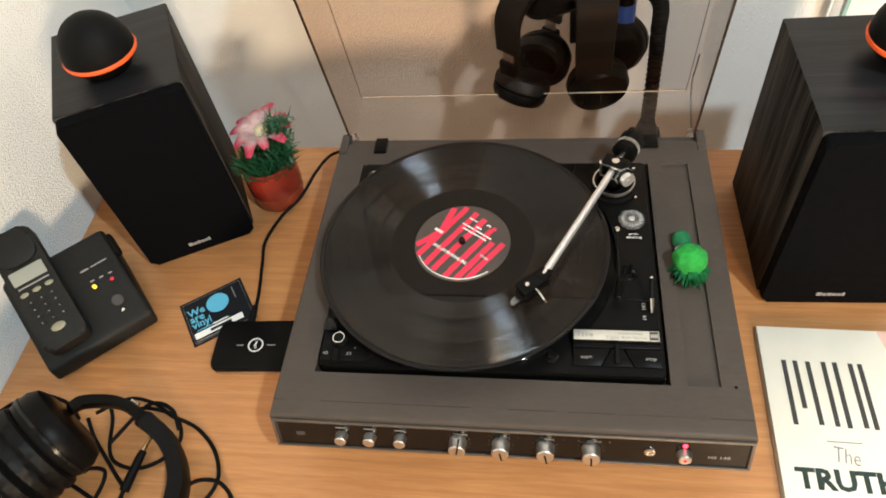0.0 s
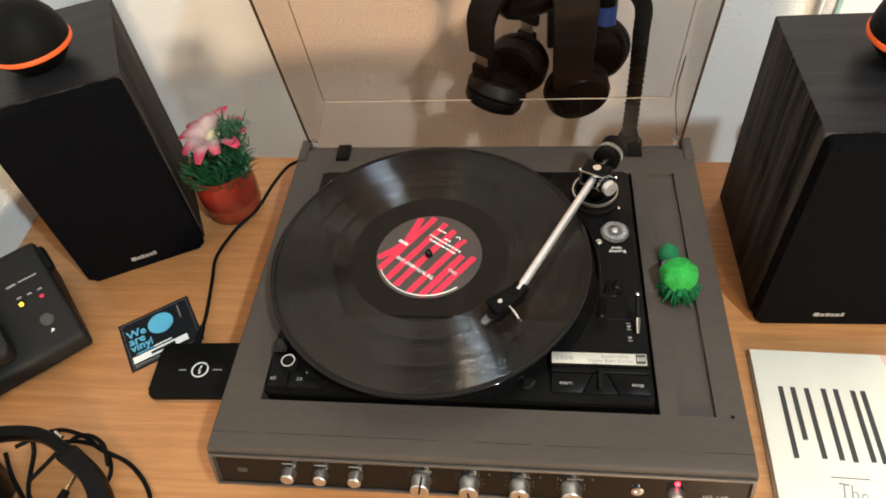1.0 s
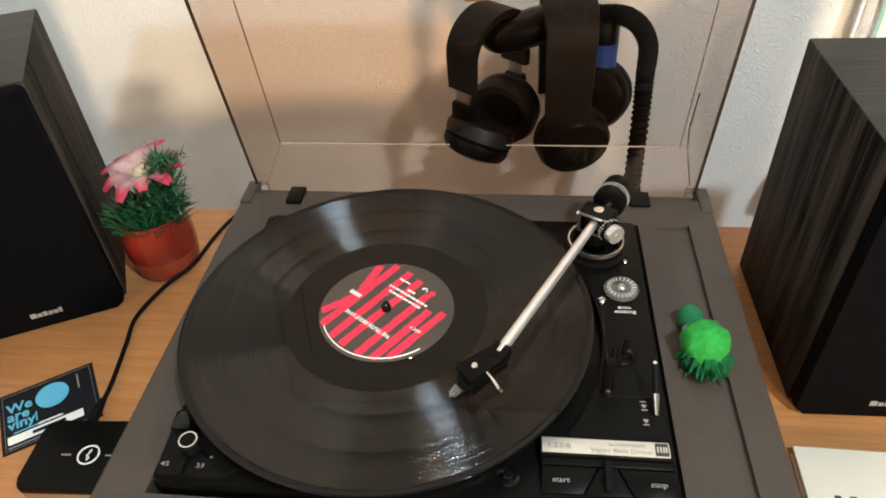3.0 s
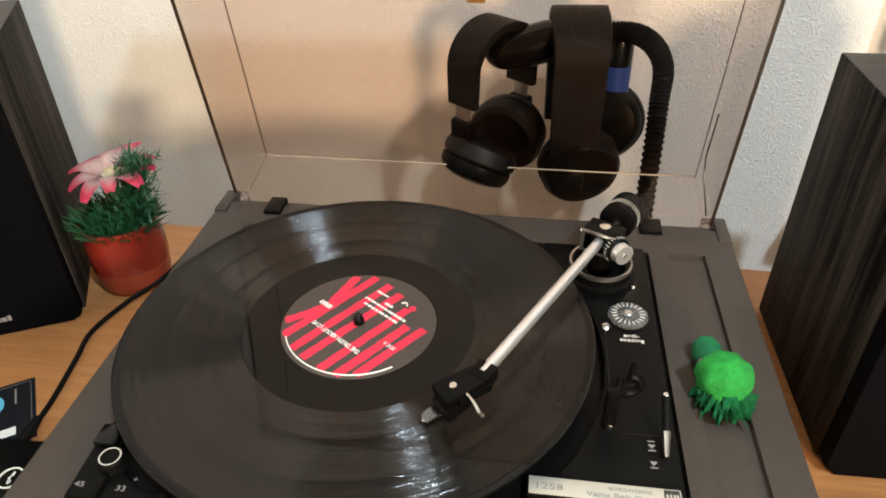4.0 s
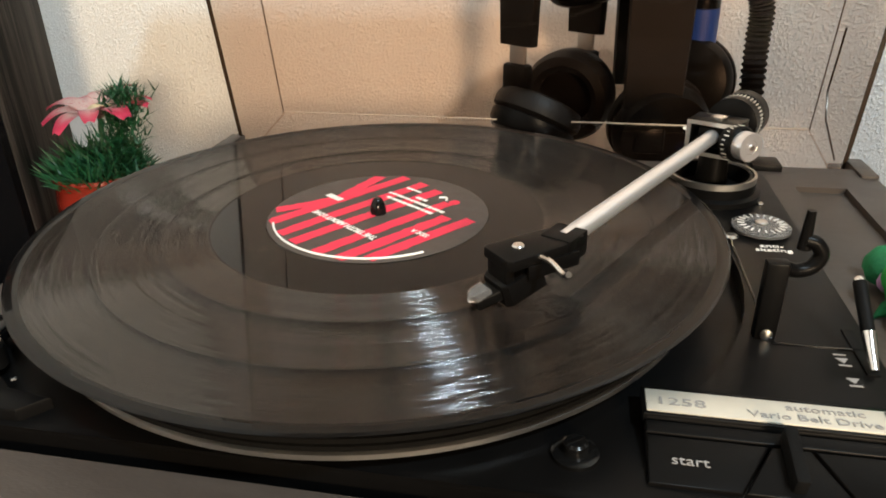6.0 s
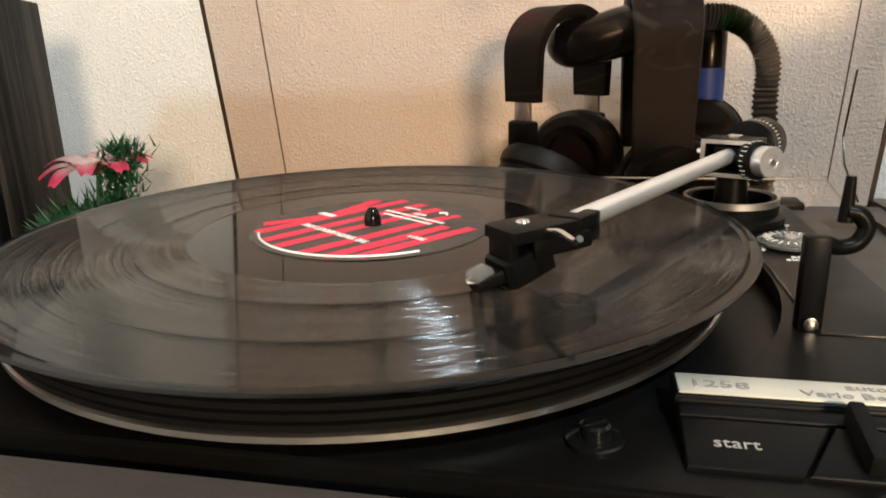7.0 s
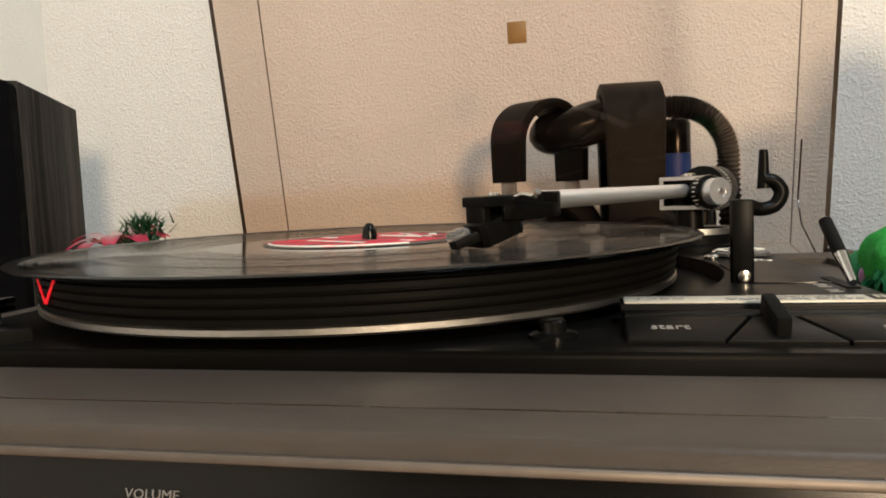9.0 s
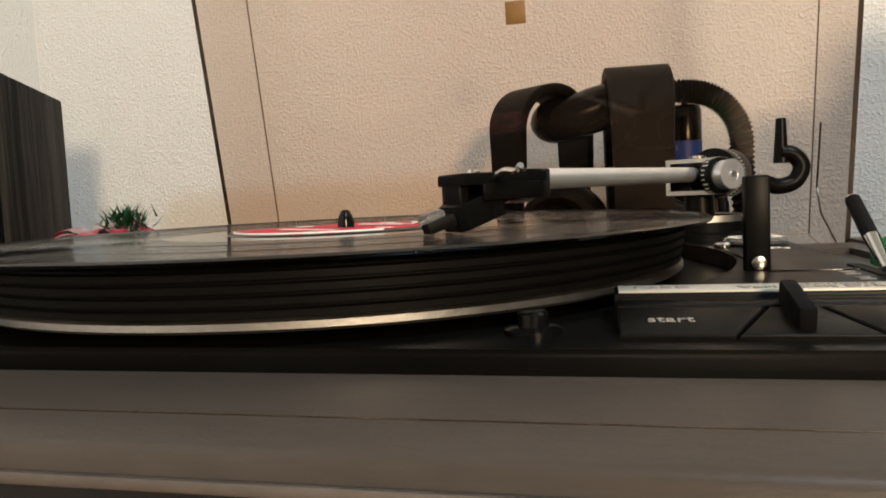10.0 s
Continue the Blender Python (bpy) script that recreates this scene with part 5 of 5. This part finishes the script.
part("jack_body", tube([(-0.345, -0.240, 0.008), (-0.3415, -0.205, 0.008), (-0.3402, -0.197, 0.008)], lambda t: 0.0052 - 0.0012 * t, 14), BLACK_MATT, phones)
part("jack_plug", tube([(-0.3402, -0.197, 0.008), (-0.3375, -0.182, 0.008), (-0.336, -0.176, 0.008)], lambda t: 0.0026 - 0.0009 * t, 12), GOLD, phones, "gold jack plug")

# ---- green pom-pom figure lying in the tray ----
pom = thing("pompom_toy", "small green felt figure lying in the player's tray", "toy", pose(0, 0, 0.0962))
part("head", blob((0.2248, 0.0230, 0.0098), (0.0095, 0.0100, 0.0095), rough=0.10, seed=2), FELT_DARK, pom)
part("neck_thread", tube([(0.2230 + 0.0045 * math.cos(a), 0.0115, 0.0085 + 0.0045 * math.sin(a)) for a in [radians(30 * k) for k in range(13)]], 0.0016, 8), LILAC, pom, "lilac thread")
part("body", blob((0.2290, -0.0075, 0.0168), (0.0170, 0.0165, 0.0160), rough=0.12, seed=7, sub=4), FELT, pom)
rng = random.Random(9)
for layer in range(2):
    bm = bmesh.new()
    rows = []
    for j in range(6):
        u = j / 5
        row = []
        for i in range(49):
            a = radians(185 + 170 * i / 48)
            wob = noise.noise(Vector((i * 0.42, layer * 7.3, u * 1.2)))
            r = 0.0135 + (0.0055 + 0.002 * layer) * u + 0.0095 * u * wob
            z = 0.0170 - 0.004 * layer - (0.0110 - 0.003 * layer) * u + 0.0110 * u * noise.noise(Vector((i * 0.6, 3.1 + layer * 5, u)))
            row.append(bm.verts.new((0.2285 + r * math.cos(a) * 0.92, -0.0085 + r * math.sin(a) * 1.15, max(0.0008, z))))
        rows.append(row)
    for a, b in zip(rows, rows[1:]):
        for i in range(48):
            bm.faces.new((a[i], a[i + 1], b[i + 1], b[i]))
    bmesh.ops.solidify(bm, geom=bm.faces[:], thickness=0.0008)
    part("frill", bm, FELT_DARK, pom, "dark green ruffled frill" if layer == 0 else "")

# ---- headphone stand: a bent corrugated neck clamped to the back edge of the desk ----
stand = thing("headphone_stand", "black corrugated gooseneck holder clamped to the desk edge", "stand")
neck = smooth_path([(0.2180, 0.283, 0.012), (0.2200, 0.300, 0.060), (0.2220, 0.318, 0.110), (0.2215, 0.325, 0.150), (0.2205, 0.325, 0.180), (0.2105, 0.325, 0.200), (0.1950, 0.324, 0.2115), (0.1760, 0.322, 0.2150), (0.1500, 0.320, 0.2140)], 26)
ridge = lambda t: 0.0092 + 0.0012 * math.sin(t * 2 * math.pi * 62)
part("neck", tube(neck, ridge, 14), BLACK_MATT, stand)
part("holder_arm", tube(smooth_path([(0.1520, 0.320, 0.2140), (0.1300, 0.318, 0.2110), (0.1100, 0.318, 0.2060), (0.0900, 0.316, 0.2000), (0.0700, 0.316, 0.1970), (0.0520, 0.314, 0.1940)], 8), lambda t: (0.0115 + 0.0075 * math.sin(min(1.0, t * 2.2) * 1.5708)) * math.sqrt(max(0.02, 1 - max(0.0, (t - 0.75) / 0.25) ** 2)), 24), BLACK_GLOSS, stand)
part("clamp", box((0.1960, 0.256, 0.0006), (0.2380, 0.300, 0.0120), 0.004, 3), BLACK, stand)
part("clamp_back", box((0.2040, 0.2790, -0.060), (0.2300, 0.2990, 0.0020), 0.004, 3), BLACK, stand)
part("clamp_collar", lathe([(0.0150, 0), (0.0150, 0.010), (0.0120, 0.018), (0, 0.018)], 24), BLACK, stand, at=pose(0.2180, 0.285, 0.0100))


def hung_headphones(name, label, cx, cy, top, width, span, drop, cups, turn, mat, group=""):
    """Headphones hanging with the band's broad side to the room; span: from the front leg to the back leg."""
    ob = thing(name, label, "headphones", pose(cx, cy, 0, 0, 0, turn), group)
    n = 26
    path = []
    for k in range(n + 1):
        a = math.pi * k / n
        path.append(Vector((0, -span / 2 * math.cos(a), top - span * 0.42 + span * 0.42 * math.sin(a))))
    front = [Vector((0, -span / 2, top - span * 0.42 - drop * (6 - j) / 6)) for j in range(6)]
    back = [Vector((0, span / 2, top - span * 0.42 - drop * j / 6)) for j in range(1, 7)]
    full = front + path + back
    bm = bmesh.new()
    rings = []
    for i, p in enumerate(full):
        d = (full[min(i + 1, len(full) - 1)] - full[max(i - 1, 0)]).normalized()
        up = Vector((1, 0, 0)).cross(d)
        w = width * (0.86 + 0.14 * math.sin(math.pi * i / (len(full) - 1))) / 2
        rings.append([bm.verts.new(p + Vector((s * w, 0, 0)) + up * h) for s, h in ((-1, 0.0), (-0.94, 0.0035), (0.94, 0.0035), (1, 0.0), (0.94, -0.0045), (-0.94, -0.0045))])
    for a, b in zip(rings, rings[1:]):
        for i in range(6):
            bm.faces.new((a[i], a[(i + 1) % 6], b[(i + 1) % 6], b[i]))
    bm.faces.new(rings[0])
    bm.faces.new(rings[-1][::-1])
    bmesh.ops.recalc_face_normals(bm, faces=bm.faces)
    part("headband", bm, mat, ob)
    zl = top - span * 0.42 - drop
    for y, (dx, dy, dz, r, yaw, tip) in zip((-span / 2, span / 2), cups):
        part("slider", box((-0.008, y - 0.0015, zl - 0.022), (0.008, y + 0.0015, zl + 0.004), 0.0004), ALU, ob, "bare metal slider")
        m = pose(dx, y + dy, dz, 0, 0, yaw) @ pose(0, 0, 0, 90 + tip, 0, 0)
        cup = part("ear_cup", lathe([(0, 0.018), (r * 0.55, 0.018), (r * 0.86, 0.014), (r * 0.97, 0.007), (r * 0.97, 0), (r * 0.9, -0.001)], 36), BLACK, ob, at=m)
        part("ear_pad", lathe([(r * 0.9, -0.0012), (r, -0.004), (r * 1.01, -0.011), (r * 0.93, -0.018), (r * 0.75, -0.020), (r * 0.6, -0.016), (r * 0.58, -0.004), (0, -0.004)], 36), LEATHER, cup, "black leatherette ear pad")
        part("cup_joint", box((-0.012, y - 0.006, zl - 0.036), (0.012, y + 0.006, zl - 0.014), 0.003), BLACK, ob)
    return ob


hung_headphones("headphones", "brown-black headphones with a broad band hanging on the holder", 0.1385, 0.3180, 0.2340, 0.052, 0.086, 0.088, ((0.010, 0.016, 0.090, 0.040, 10, 14), (0.037, -0.020, 0.116, 0.039, -20, -8)), 4, LEATHER, "headphones on the holder")
hung_headphones("headphones", "black headphones with a padded band hanging on the holder", 0.0620, 0.3130, 0.2235, 0.040, 0.084, 0.033, ((0.006, 0.014, 0.092, 0.037, -4, 60), (0.000, -0.016, 0.106, 0.039, 200, -5)), -38, LEATHER, "headphones on the holder")
can = thing("blue_spool", "dark spool with a blue lower half hanging behind the headphones", "spool")
part("upper", lathe([(0, 0.030), (0.012, 0.030), (0.0140, 0.026), (0.0140, 0.0), (0, 0.0)], 28), BLACK_GLOSS, can, at=pose(0.1800, 0.349, 0.176))
part("lower", lathe([(0, 0.0), (0.0142, 0.0), (0.0142, -0.055), (0, -0.055)], 28), BLUE, can, "blue lower half", at=pose(0.1800, 0.349, 0.1755))
part("hanger", tube([(0.180, 0.349, 0.204), (0.180, 0.340, 0.214), (0.180, 0.326, 0.216)], 0.003, 8), BLACK, can)

# ---- on the wall and behind the speaker ----
pane = thing("glass_shelf", "clear glass sheet with a pale green edge at the wall", "shelf")
part("pane", box((0.4550, 0.380, 0.060), (0.4590, 0.4150, 0.420), 0.0006, m=None), CRYSTAL, pane)
part("edge", box((0.4548, 0.3770, 0.060), (0.4592, 0.3798, 0.420)), material("green_glass_edge", (0.30, 0.52, 0.47), 0.2, vary=0.1), pane, "pale green glass edge", smooth=False)
part("board", box((0.4400, 0.3200, 0.040), (0.9000, 0.4180, 0.0598), 0.002), COVER, pane, "pale board under the glass")
for x in (0.52, 0.85):
    part("board_leg", box((x, 0.3300, -0.739), (x + 0.02, 0.3500, 0.0402), 0.001), COVER, pane)
